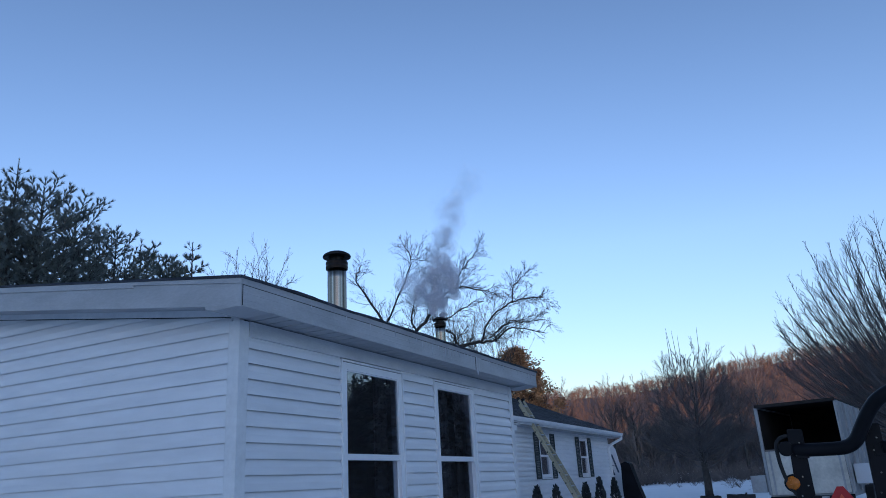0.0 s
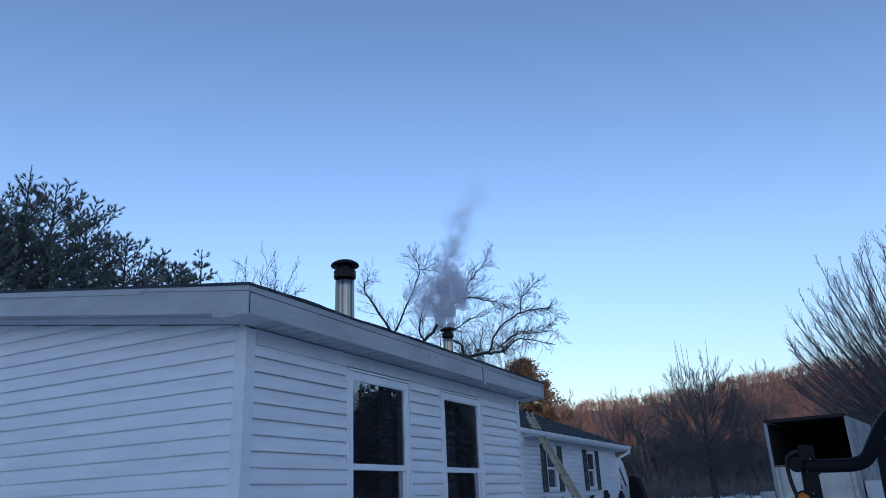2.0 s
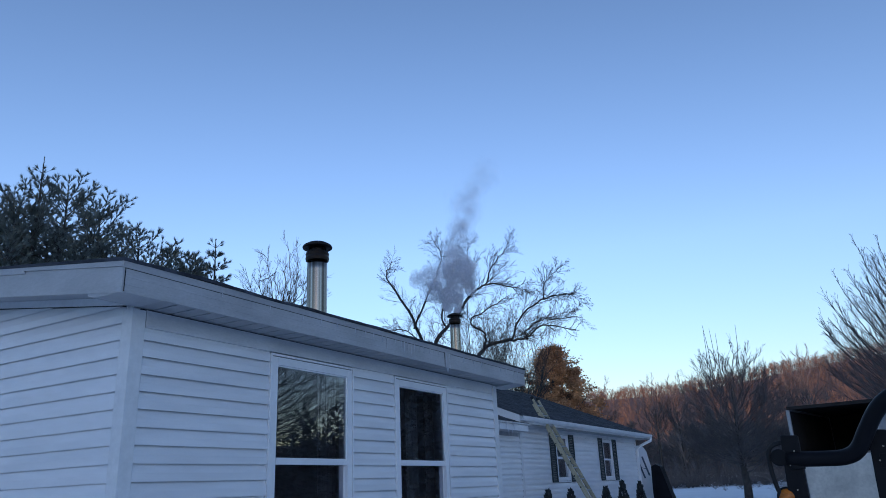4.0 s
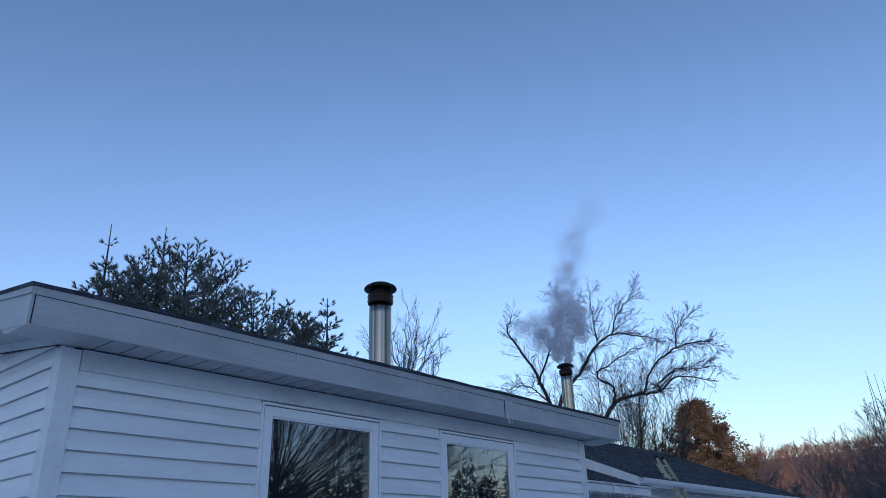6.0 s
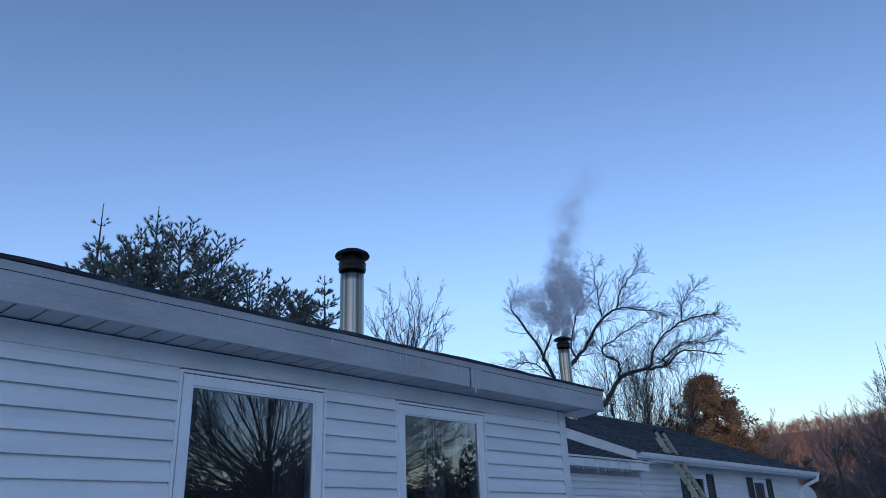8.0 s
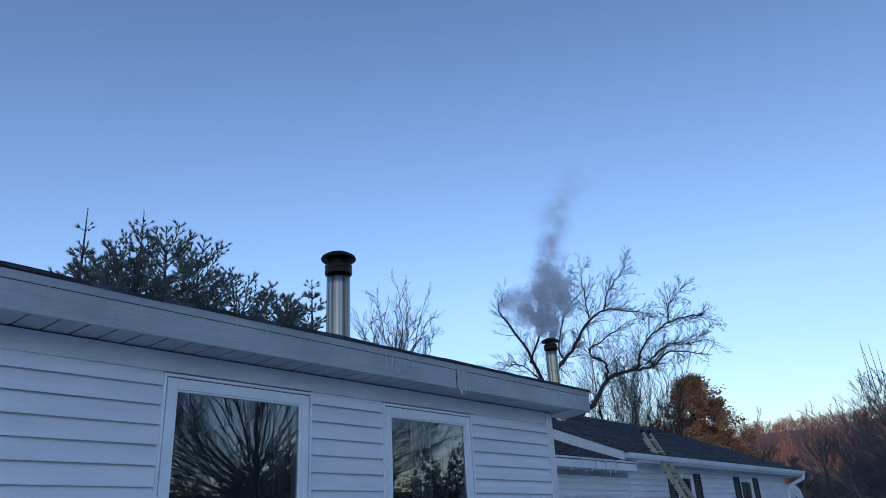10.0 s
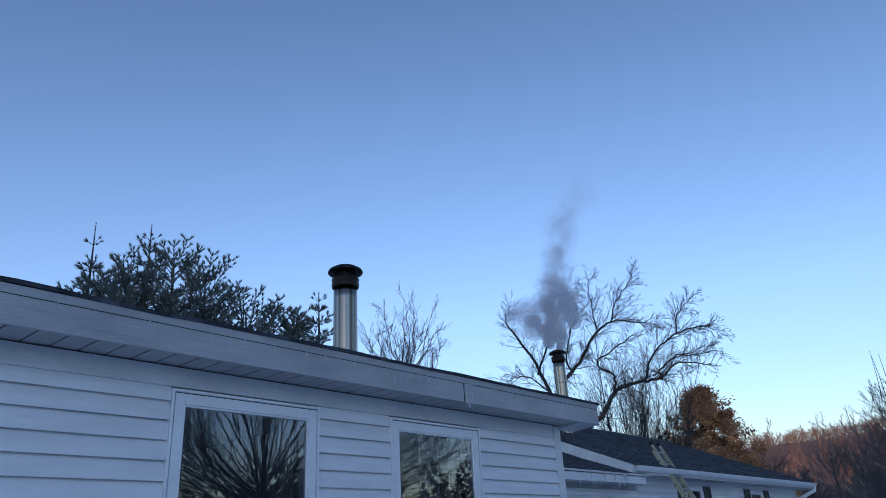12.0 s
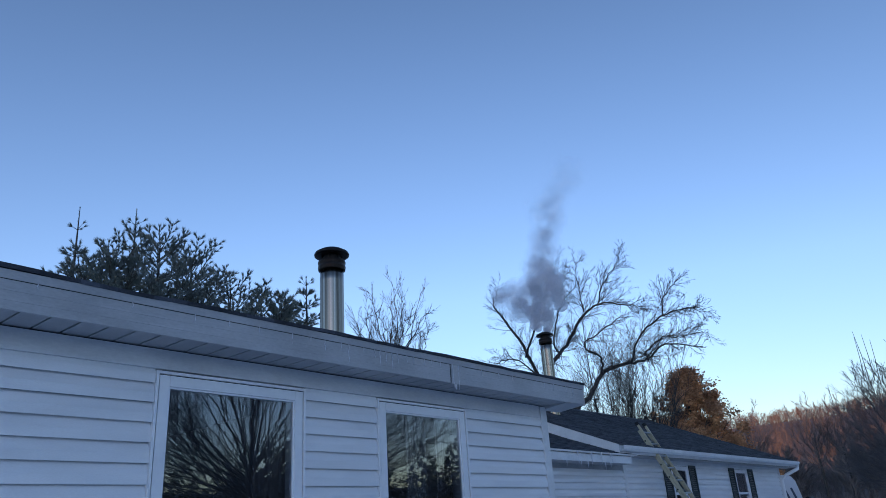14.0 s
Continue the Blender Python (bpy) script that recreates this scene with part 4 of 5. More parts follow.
fan_tree(-28.8, 33.0, 11.3, 15.2, 18.2, 3.0, 20, 0.24, 8, "leafless tree with buds behind the near roof", TWIG, subs=9, wander=0.06, low=112, sub_len=0.34, slim=0.9)
THIN[0] = 0.013
bare_tree(-19.4, 45.0, 3.3, 0.28, STEMS, 17, "many-stemmed leafless tree behind the far house", trunk_part=0.9)
bare_tree(-18.9, 49.0, 3.3, 0.26, STEMS, 18, "many-stemmed leafless tree behind the far house", trunk_part=0.9)
THIN[0] = 0.024
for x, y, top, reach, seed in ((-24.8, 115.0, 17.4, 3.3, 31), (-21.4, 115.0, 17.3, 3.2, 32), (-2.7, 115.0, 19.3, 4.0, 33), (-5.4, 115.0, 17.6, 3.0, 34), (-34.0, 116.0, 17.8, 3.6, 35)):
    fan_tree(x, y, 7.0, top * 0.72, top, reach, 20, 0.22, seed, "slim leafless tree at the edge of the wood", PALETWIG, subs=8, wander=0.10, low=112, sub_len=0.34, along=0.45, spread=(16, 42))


THIN[0] = 0.0078


def spline(pts, per=5):
    """A smooth line through control points."""
    p = [Vector(q) for q in pts]
    p = [p[0] * 2 - p[1]] + p + [p[-1] * 2 - p[-2]]
    out = []
    for i in range(1, len(p) - 2):
        a, b, c, d = p[i - 1:i + 3]
        for k in range(per):
            t = k / per
            out.append(0.5 * (2 * b + (c - a) * t + (2 * a - 5 * b + 4 * c - d) * t * t + (3 * b - a - 3 * c + d) * t ** 3))
    out.append(p[-2])
    return out


def crooked_tree():
    """The old tree with crooked limbs behind the far house; each limb as (x, z) at y about 35, start and end radius."""
    limbs = [
        ([(-18.1, 0.0), (-17.9, 4.0), (-16.6, 7.4), (-15.5, 8.1), (-14.4, 9.3), (-12.8, 9.5), (-11.7, 9.5), (-10.6, 10.1), (-8.9, 9.6)], 0.34, 0.03, 0.3),
        ([(-11.7, 9.5), (-11.7, 9.9), (-10.6, 10.5), (-9.7, 10.3), (-8.5, 10.3)], 0.08, 0.02, 0.3),
        ([(-17.9, 4.0), (-18.2, 7.7), (-17.9, 10.1), (-16.5, 11.3), (-15.5, 12.5), (-14.2, 13.1), (-12.4, 12.6), (-11.7, 12.3)], 0.26, 0.02, -0.5),
        ([(-14.5, 9.2), (-14.5, 10.1), (-15.4, 11.0), (-14.2, 11.6), (-12.8, 12.2)], 0.13, 0.02, -0.6),
        ([(-15.1, 12.9), (-15.2, 14.4), (-15.2, 16.2)], 0.07, 0.015, 0.4),
        ([(-18.1, 5.0), (-18.8, 9.9), (-20.2, 12.9), (-21.5, 14.9), (-21.1, 16.1)], 0.22, 0.03, 0.5),
        ([(-14.2, 13.1), (-13.7, 14.2), (-12.5, 15.3)], 0.08, 0.015, -0.4),
        ([(-17.1, 10.7), (-17.3, 11.9), (-16.6, 13.8), (-15.4, 14.7)], 0.10, 0.02, 0.6),
        ([(-19.5, 11.1), (-18.0, 13.8), (-17.2, 15.6), (-17.7, 16.6)], 0.10, 0.02, 0.2),
        ([(-17.2, 15.6), (-16.0, 15.3)], 0.04, 0.015, 0.2),
        ([(-18.9, 10.1), (-20.2, 11.2), (-21.4, 11.2), (-22.5, 10.6)], 0.07, 0.015, -0.2),
        ([(-12.7, 9.5), (-11.9, 10.8), (-10.5, 11.6), (-9.0, 11.7), (-8.4, 11.4)], 0.10, 0.02, 0.5),
        ([(-10.5, 11.6), (-10.2, 12.6), (-9.4, 13.3)], 0.06, 0.015, 0.5),
    ]
    r = random.Random(77)
    t = thing("tree", "old leafless tree with crooked limbs and drooping twigs", "tree", "", (-18.1, 35.0, land(-18.1, 35.0)))
    trunk, crown = Geo(), Geo()
    twig = [(6, 0.07, 0.0, 6, 34, 0.46, 0.1, 4), (4, 0.08, 0.0, 3, 32, 0.5, 0.15, 3), (2, 0.08, -0.03, 1, 30, 0.6, 0.2, 3), (1, 0.08, -0.05, 0, 0, 0, 0, 3)]
    for i, (xz, r0, r1, bow) in enumerate(limbs):
        n = len(xz)
        away = [bow * math.sin(math.pi * k / (n - 1)) + r.uniform(-0.1, 0.1) * k + (0.25 * bow * k if i else 0) for k in range(n)]
        pts = [(x + 18.1 - 0.6 * a, a, z + 0.25 * a) for a, (x, z) in zip(away, xz)]
        pts = spline(pts)
        m = len(pts)
        pts = [p + Vector((r.gauss(0, 0.035), r.gauss(0, 0.035), r.gauss(0, 0.035))) for p in pts]
        rads = [r0 + (r1 - r0) * (k / (m - 1)) ** 0.8 for k in range(m)]
        rads = [q * 0.7 for q in rads]
        (trunk if i in (0, 2, 5) else crown).tube(pts, rads, 8)
        for k in range(m - 1):
            p, d = pts[k], (pts[k + 1] - pts[k]).normalized()
            if p.z < 7.8:
                continue
            for _ in range(2):
                e = rand_dir(r, d, r.uniform(20, 62))
                e = (e + Vector((0.05, 0, 0.14))).normalized()
                at = p.lerp(pts[k + 1], r.random())
                grow((crown, crown), r, at, e, r.uniform(0.8, 1.9) * (1.15 - 0.6 * k / m), min(0.020, rads[k] * 0.5), 0, twig)
    part("trunk", trunk, BARK, t, "", smooth=True)
    part("crown", crown, TWIG, t, "tangle of bare drooping twigs", smooth=True)


crooked_tree()


def pine(x, y, height, base, spread, seed, label, taper, leader=0.25, step=0.40):
    """A pine: a leader, whorls of rising branches, and tufts of needles on every shoot."""
    r = random.Random(seed)
    t = thing("pine_tree", label, "pine tree", "pines behind the near house", (x, y, land(x, y)))
    wood, green = Geo(), []
    trunk = Geo().tube([(0, 0, -0.1), (0.1, 0, height * 0.5), (0, 0.05, height * 0.85), (0, 0, height)], [0.24, 0.15, 0.05, 0.012], 8)

    def tuft(p, d, size, count=17):
        for _ in range(count):
            e = rand_dir(r, d, r.uniform(5, 30))
            w = e.cross(Vector((r.gauss(0, 1), r.gauss(0, 1), r.gauss(0, 1)))).normalized() * 0.0105
            tip = p + e * size * r.uniform(0.7, 1.2)
            green.extend((p - w, p + w, tip))

    def shoot(p, d, ln, rad, lvl):
        n = max(2, int(ln / 0.17))
        q, e = Vector(p), Vector(d)
        pts = [tuple(q)]
        for i in range(n):
            e = (e + Vector((r.gauss(0, 0.05), r.gauss(0, 0.05), r.gauss(0.03, 0.06)))).normalized()
            q = q + e * (ln / n)
            pts.append(tuple(q))
            f = (i + 1) / n
            if lvl == 0 and f > 0.28 and i % 2 == 0:
                for sgn in (-1, 1):
                    side = e.cross(Vector((0, 0, 1))).normalized() * sgn
                    shoot(q, (e * 0.9 + side * 0.7 + Vector((0, 0, r.uniform(-0.05, 0.35)))).normalized(), max(0.2, ln * r.uniform(0.2, 0.36) * (1.25 - 0.7 * f)), rad * 0.45, 1)
            if lvl == 1 and f > 0.15 or lvl == 0 and f > 0.4 or lvl == 2 and f > 0.6:
                tuft(q, e, 0.23)
        tuft(q, e, 0.23, 14)
        wood.tube(pts[::2] + ([pts[-1]] if len(pts) % 2 == 0 else []), [rad + (0.006 - rad) * i / (len(pts) // 2) for i in range(len(pts) // 2 + 1)], 3, caps=False)

    z = base
    while z < height - (leader + 0.4 if leader > 0.3 else leader):
        f = (height - z) / (height - base)
        count = 6 if f > 0.15 else 5
        off = r.uniform(0, 6.28)
        for i in range(count):
            q = off + i * 2 * math.pi / count + r.uniform(-0.4, 0.4)
            ln = max(0.22, spread * min(1.0, f * 1.25 + 0.02) ** taper * r.uniform(0.42, 1.22))
            if r.random() < 0.07:
                continue
            d = Vector((math.cos(q), math.sin(q), 0.06 + (0.35 + 0.12 * (taper < 0.6)) * (1 - f) + (0.6 if f < 0.2 else 0))).normalized()
            shoot((0, 0, z + r.uniform(-0.1, 0.1)), d, ln, 0.012 + 0.010 * ln, 0)
        z += step if f > 0.2 else step * 0.9
    if leader > 0.3:
        # one whorl of short rising shoots under the bare leader, and short needles up its stem
        for i in range(6):
            tuft(Vector((0, 0, height - leader * i / 6)), Vector((0, 0, 1)), 0.13, 7)
        for i in range(5):
            q = i * 1.2566 + r.uniform(-0.3, 0.3)
            shoot((0, 0, height - leader), Vector((math.cos(q), math.sin(q), 0.55)).normalized(), r.uniform(0.22, 0.36), 0.012, 2)
    tuft(Vector((0, 0, height)), Vector((0, 0, 1)), 0.12, 9)
    part("trunk", trunk, BARK, t, "", smooth=True)
    tagged(part("crown_wood", wood, BARK, t), kind="stuff")
    n = len(green) // 3
    me = bpy.data.meshes.new("needles")
    me.from_pydata([tuple(v) for v in green], [], [(3 * i, 3 * i + 1, 3 * i + 2) for i in range(n)])
    me.materials.append(NEEDLE)
    part("needles", me, None, t, "dark green needles in tufts")


pine(-24.3, 10.3, 15.1, 8.0, 1.3, 3, "tall slender dark green pine with a bare leader", 0.9, 0.95, 0.72)
pine(-22.6, 11.9, 14.9, 6.5, 1.9, 5, "dark green pine with a bare leader and frosty needles", 0.9, 0.65, 0.6)
pine(-22.3, 12.9, 13.8, 6.5, 3.1, 6, "broad dark green pine with frosty needles", 0.5)
pine(-23.2, 11.5, 12.8, 6.5, 3.0, 12, "broad dark green pine with frosty needles", 0.38)
pine(-21.6, 14.0, 12.9, 6.5, 3.1, 7, "broad dark green pine with frosty needles", 0.38)
pine(-19.9, 16.3, 11.4, 6.0, 3.0, 15, "low dark green pine with frosty needles", 0.6)
pine(-20.8, 15.4, 11.8, 6.5, 3.0, 19, "broad dark green pine with frosty needles", 0.4)
pine(-19.3, 18.2, 12.4, 6.0, 1.6, 9, "dark green pine with a thin leaning top", 0.9, 0.35, 0.55)
pine(-19.6, 17.1, 11.0, 6.0, 2.4, 31, "low dark green pine with frosty needles", 0.5)
pine(-23.9, 10.7, 12.3, 7.5, 2.6, 23, "broad dark green pine with frosty needles", 0.4)
pine(-23.4, 13.0, 12.2, 7.0, 3.0, 24, "broad dark green pine with frosty needles", 0.4)


def oak(x, y):
    """An oak that keeps its russet leaves, broad below and narrow at the top."""
    r = random.Random(41)
    cfg = [(7, 0.03, 0.03, 34, 62, 0.33, 0.12, 8), (5, 0.09, 0.06, 9, 42, 0.5, 0.2, 4), (3, 0.12, 0.04, 5, 40, 0.5, 0.2, 3), (2, 0.1, 0.0, 0, 0, 0, 0, 3)]
    geo = (Geo(), Geo())
    grow(geo, r, (0, 0, -0.1), Vector((0, 0, 1)), 12.4, 0.36, 0, cfg)
    t = thing("oak_tree", "oak holding russet brown leaves in winter", "tree", "", (x, y, land(x, y)))
    part("trunk", geo[0], BARK, t, "", smooth=True)
    part("crown_wood", geo[1], BARK, t)
    # clumps of leaves fill a crown that tapers to the top, with gaps between them
    clumps = []
    while len(clumps) < 380:
        f = r.random() ** 1.15
        wide = 7.2 * min(1.0, 0.6 + 2.4 * f) * (1.0 - f) ** 0.80 + 0.3
        q, d = r.uniform(0, 6.283), r.random() ** 0.45 * r.uniform(0.6, 1.28)
        clumps.append((Vector((math.cos(q) * wide * d, math.sin(q) * wide * d, 2.4 + 11.4 * f)), r.uniform(0.16, 0.46)))
    leaves = []
    for _ in range(54000):
        c, s = clumps[int(len(clumps) * r.random())]
        p = c + Vector((r.gauss(0, s), r.gauss(0, s), r.gauss(0, s * 0.7)))
        u = Vector((r.gauss(0, 1), r.gauss(0, 1), r.gauss(0, 0.7))).normalized()
        v = u.cross(Vector((r.gauss(0, 1), r.gauss(0, 1), r.gauss(0, 1)))).normalized()
        s = r.uniform(0.09, 0.16)
        leaves += [p - u * s, p + v * s * 0.5, p + u * s, p - v * s * 0.5]
    n = len(leaves) // 4
    me = bpy.data.meshes.new("leaves")
    me.from_pydata([tuple(v) for v in leaves], [], [(4 * i, 4 * i + 1, 4 * i + 2, 4 * i + 3) for i in range(n)])
    me.materials.append(OAKLEAF)
    part("leaves", me, None, t, "dry russet oak leaves")


oak(-20.8, 62.0)


# ---- woods: mixed bare trees, joined ----
def wood_kinds(count, seed, cfg, length, rad):
    kinds = []
    for i in range(count):
        g = Geo()
        grow((g, g), random.Random(seed + i), (0, 0, -0.03), Vector((0, 0, 1)), length, rad, 0, cfg)
        tri = []
        for f in g.f:
            tri += [(f[0], f[k], f[k + 1]) for k in range(1, len(f) - 1)]
        kinds.append((np.array(g.v), np.array(tri)))
    return kinds


def wood(name, places, kinds, material, label, category, seed):
    r = np.random.default_rng(seed)
    vs, fs, base = [], [], 0
    for x, y, h in places:
        v, f = kinds[r.integers(0, len(kinds))]
        a = r.uniform(0, 6.283)
        c, s = math.cos(a), math.sin(a)
        w = h * r.uniform(0.8, 1.15)
        p = np.stack([(v[:, 0] * c - v[:, 1] * s) * w + x, (v[:, 0] * s + v[:, 1] * c) * w + y, v[:, 2] * h + land(x, y)], axis=1)
        vs.append(p)
        fs.append(f + base)
        base += len(v)
    v, f = np.concatenate(vs), np.concatenate(fs)
    me = bpy.data.meshes.new(name)
    me.vertices.add(len(v))
    me.vertices.foreach_set("co", v.ravel())
    me.loops.add(3 * len(f))
    me.loops.foreach_set("vertex_index", f.ravel())
    me.polygons.add(len(f))
    me.polygons.foreach_set("loop_start", np.arange(0, 3 * len(f), 3))
    me.polygons.foreach_set("loop_total", np.full(len(f), 3))
    me.update(calc_edges=True)
    me.materials.append(material)
    tagged(new(name, me), label, category, "", "stuff")


def scatter(count, seed, az0, az1, r0, r1, h0, h1):
    q = random.Random(seed)
    out = []
    for _ in range(count):
        a, d = radians(q.uniform(az0, az1)), math.sqrt(q.uniform(r0 * r0, r1 * r1))
        out.append((d * math.sin(a), d * math.cos(a), q.uniform(h0, h1)))
    return out


FINE = wood_kinds(6, 100, [(3, 0.04, 0.04, 10, 36, 0.52, 0.25, 4), (3, 0.1, 0.07, 5, 34, 0.5, 0.2, 3), (2, 0.12, 0.05, 4, 36, 0.55, 0.2, 3), (1, 0.1, 0.02, 0, 0, 0, 0, 3)], 0.62, 0.011)
FAR = wood_kinds(7, 200, [(2, 0.05, 0.04, 9, 40, 0.60, 0.2, 3), (1, 0.12, 0.07, 3, 38, 0.55, 0.2, 3), (1, 0.14, 0.05, 0, 0, 0, 0, 3)], 0.6, 0.012)
TANGLE = wood_kinds(6, 300, [(1, 0.1, 0.0, 13, 48, 7.0, 0.1, 3), (2, 0.16, 0.0, 5, 40, 0.4, 0.2, 3), (1, 0.14, 0.0, 0, 0, 0, 0, 3)], 0.1, 0.012)
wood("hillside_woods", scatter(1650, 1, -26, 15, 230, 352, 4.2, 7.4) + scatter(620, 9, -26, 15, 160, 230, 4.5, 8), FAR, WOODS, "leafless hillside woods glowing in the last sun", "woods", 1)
wood("field_edge_trees", scatter(125, 2, -19, 10, 116, 165, 10, 16), FINE, BRUSH, "grey leafless trees and scrub along the field", "woods", 2)
wood("field_edge_brush", scatter(300, 3, -20, 12, 108, 138, 2.4, 5.5), TANGLE, BRUSH, "dry tangled brush at the edge of the field", "brush", 3)
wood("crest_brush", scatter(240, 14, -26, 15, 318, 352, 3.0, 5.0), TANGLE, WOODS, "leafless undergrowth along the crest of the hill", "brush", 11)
wood("field_weeds", scatter(26, 12, -14, 8, 50, 95, 0.7, 1.9), TANGLE, BRUSH, "dry weeds and saplings standing in the snow", "weeds", 8)


def conifer_kinds(count, seed):
    kinds = []
    for i in range(count):
        r = random.Random(seed + i)
        v, f = [], []
        for _ in range(300):
            z = r.random() ** 1.3
            rad = 0.36 * (1 - z) ** 0.7 * r.uniform(0.35, 1.0) ** 0.6 + 0.008
            q = r.uniform(0, 6.283)
            c, s = math.cos(q), math.sin(q)
            k = len(v)
            w = 0.047 * (1.2 - z)
            up = r.uniform(-0.05, 0.03)
            v += [(c * rad * 0.4, s * rad * 0.4, z), (c * rad * 0.9 - s * w, s * rad * 0.9 + c * w, z + up), (c * rad * 1.12, s * rad * 1.12, z + up * 1.3), (c * rad * 0.9 + s * w, s * rad * 0.9 - c * w, z + up)]
            f += [(k, k + 1, k + 2), (k, k + 2, k + 3)]
        kinds.append((np.array(v), np.array(f)))
    return kinds


wood("conifer_row", scatter(230, 6, 33.5, 80, 46, 62, 5.4, 8.2) + scatter(140, 7, 22, 32.5, 46, 62, 8.0, 11.5) + scatter(50, 13, 14, 22, 46, 62, 7.5, 10.0), conifer_kinds(5, 500), CEDAR, "dark dense conifers along the edge of the yard", "conifers", 6)


# ---- evergreen shrubs by the far house ----
def arborvitae(x, y, height, width, seed):
    r = random.Random(seed)
    t = thing("shrub", "small dark pointed evergreen shrub by the white wall", "shrub", "evergreen shrubs along the wall", (x, y, land(x, y)))
    part("stem", Geo().tube([(0, 0, -0.05), (0, 0, height * 0.8)], [0.03, 0.008], 5), BARK, t)
    g = Geo()
    for _ in range(900):
        z = height * r.random() ** 1.2
        rad = width * (1 - z / height) ** 0.7 * r.uniform(0.55, 1.0) * min(1, 0.5 + z / height * 2)
        q = r.uniform(0, 6.283)
        p = Vector((math.cos(q) * rad, math.sin(q) * rad, z))
        d = Vector((math.cos(q) * 0.5, math.sin(q) * 0.5, 1)).normalized()
        s = d.cross(Vector((r.gauss(0, 1), r.gauss(0, 1), 0))).normalized() * 0.022
        ln = r.uniform(0.06, 0.13)
        g.add([p - s, p + d * ln * 0.5 + s * 1.4, p + d * ln, p + d * ln * 0.5 - s * 1.4], [(0, 1, 2), (0, 2, 3)])
    part("foliage", g, CEDAR, t)


for i, (y, h) in enumerate([(13.3, 1.20), (14.8, 1.18), (17.6, 1.20), (19.2, 1.34), (21.1, 1.28)]):
    arborvitae(-2.3, y, h, 0.26, 60 + i)


# ---- ladder leaning on the far eave ----
def ladder():
    t = thing("ladder", "tan fibreglass extension ladder leaning on the far eave", "ladder", "", (-1.30, 14.85, 0))
    foot, head = Vector((0, 0, 0.0)), Vector((-1.82, 0, 3.52))
    d = (head - foot).normalized()
    nrm = Vector((d.z, 0, -d.x))
    for a, b, off, wid in ((0.0, 0.965, 0.0, 0.215), (0.05, 1.0, 0.05, 0.185)):
        for sgn in (-1, 1):
            g = Geo()
            p, q = foot + (head - foot) * a, foot + (head - foot) * b
            v = []
            for e in (p, q):
                for s, w in ((-0.027, -0.014), (0.027, -0.014), (0.027, 0.014), (-0.027, 0.014)):
                    c = e + nrm * (s + off) + Vector((0, wid * sgn + w, 0))
                    v.append(tuple(c))
            g.add(v, [(0, 1, 2, 3), (7, 6, 5, 4), (0, 4, 5, 1), (1, 5, 6, 2), (2, 6, 7, 3), (3, 7, 4, 0)])
            rail = part("rail", g, LADDER, t, bevel=0.004)
            if a:
                part("end_cap", Geo().tube([tuple(q + nrm * off + Vector((0, wid * sgn, 0)) - d * 0.02), tuple(q + nrm * off + Vector((0, wid * sgn, 0)) + d * 0.05)], [0.05, 0.042], 8), RUBBER, rail, "black rubber end cap")
            else:
                part("ladder_foot", Geo().box(p.x - 0.06, p.x + 0.06, wid * sgn - 0.03, wid * sgn + 0.03, -0.01, 0.03), RUBBER, rail)
        n = int((head - foot).length * (b - a) / 0.305)
        for i in range(n):
            c = foot + d * ((head - foot).length * a + 0.2 + i * 0.305) + nrm * off
            part("rung", Geo().tube([(c.x, -wid, c.z), (c.x, wid, c.z)], [0.019, 0.019], 8), ALU, t)
            if not a:
                for e in (-1, 1):
                    part("rung_plug", Geo().tube([(c.x, e * (wid + 0.013), c.z), (c.x, e * (wid + 0.019), c.z)], [0.02, 0.018], 8), RUBBER, t, "dark rung end")


ladder()


# ---- camper and covered stack beyond the far house ----
def camper():
    t = thing("camper_trailer", "white camper trailer with dark stripes parked beyond the far house", "camper", "", (-4.8, 29.0, land(-4.8, 29.0)))
    prof = [(-1.2, 0.55), (1.40, 0.55), (1.45, 0.7), (1.42, 1.7), (1.27, 2.50), (1.16, 2.68), (1.0, 2.74), (-1.0, 2.76), (-1.2, 2.6)]
    part("body", Geo().prism(prof, "y", -2.0, 3.4), CAMPER, t, "white ribbed body", bevel=0.03)
    for x0, x1, z0, z1 in ((0.82, 1.12, 2.3, 1.45), (1.04, 1.30, 2.3, 1.55), (0.7, 1.25, 1.95, 1.8)):
        g = Geo().prism([(x0, z0), (x0 + 0.07, z0), (x1 + 0.02, z1), (x1 - 0.05, z1)], "y", -2.008, -2.002)
        part("stripe", g, GRAPHIC, t, "dark slanted stripe")
    part("window_pane", Geo().box(-0.7, 0.5, -2.01, -2.002, 1.5, 2.2), BLACKP, t)
    for y in (-0.2, 1.2):
        for x in (-1.1, 1.2):
            w = part("wheel", Geo().tube([(x - 0.1, y, 0.33), (x + 0.1, y, 0.33)], [0.33, 0.33], 20), RUBBER, t)
            part("rim", Geo().tube([(x - 0.105, y, 0.33), (x + 0.105, y, 0.33)], [0.19, 0.19], 16), ALU, w)
    part("coupling", Geo().box(-0.06, 0.06, -3.0, -2.0, 0.42, 0.52), BLACKP, t)
    t.matrix_basis = pose(-5.42, 28.9, land(-5.3, 28.9), 0, 0, 17)


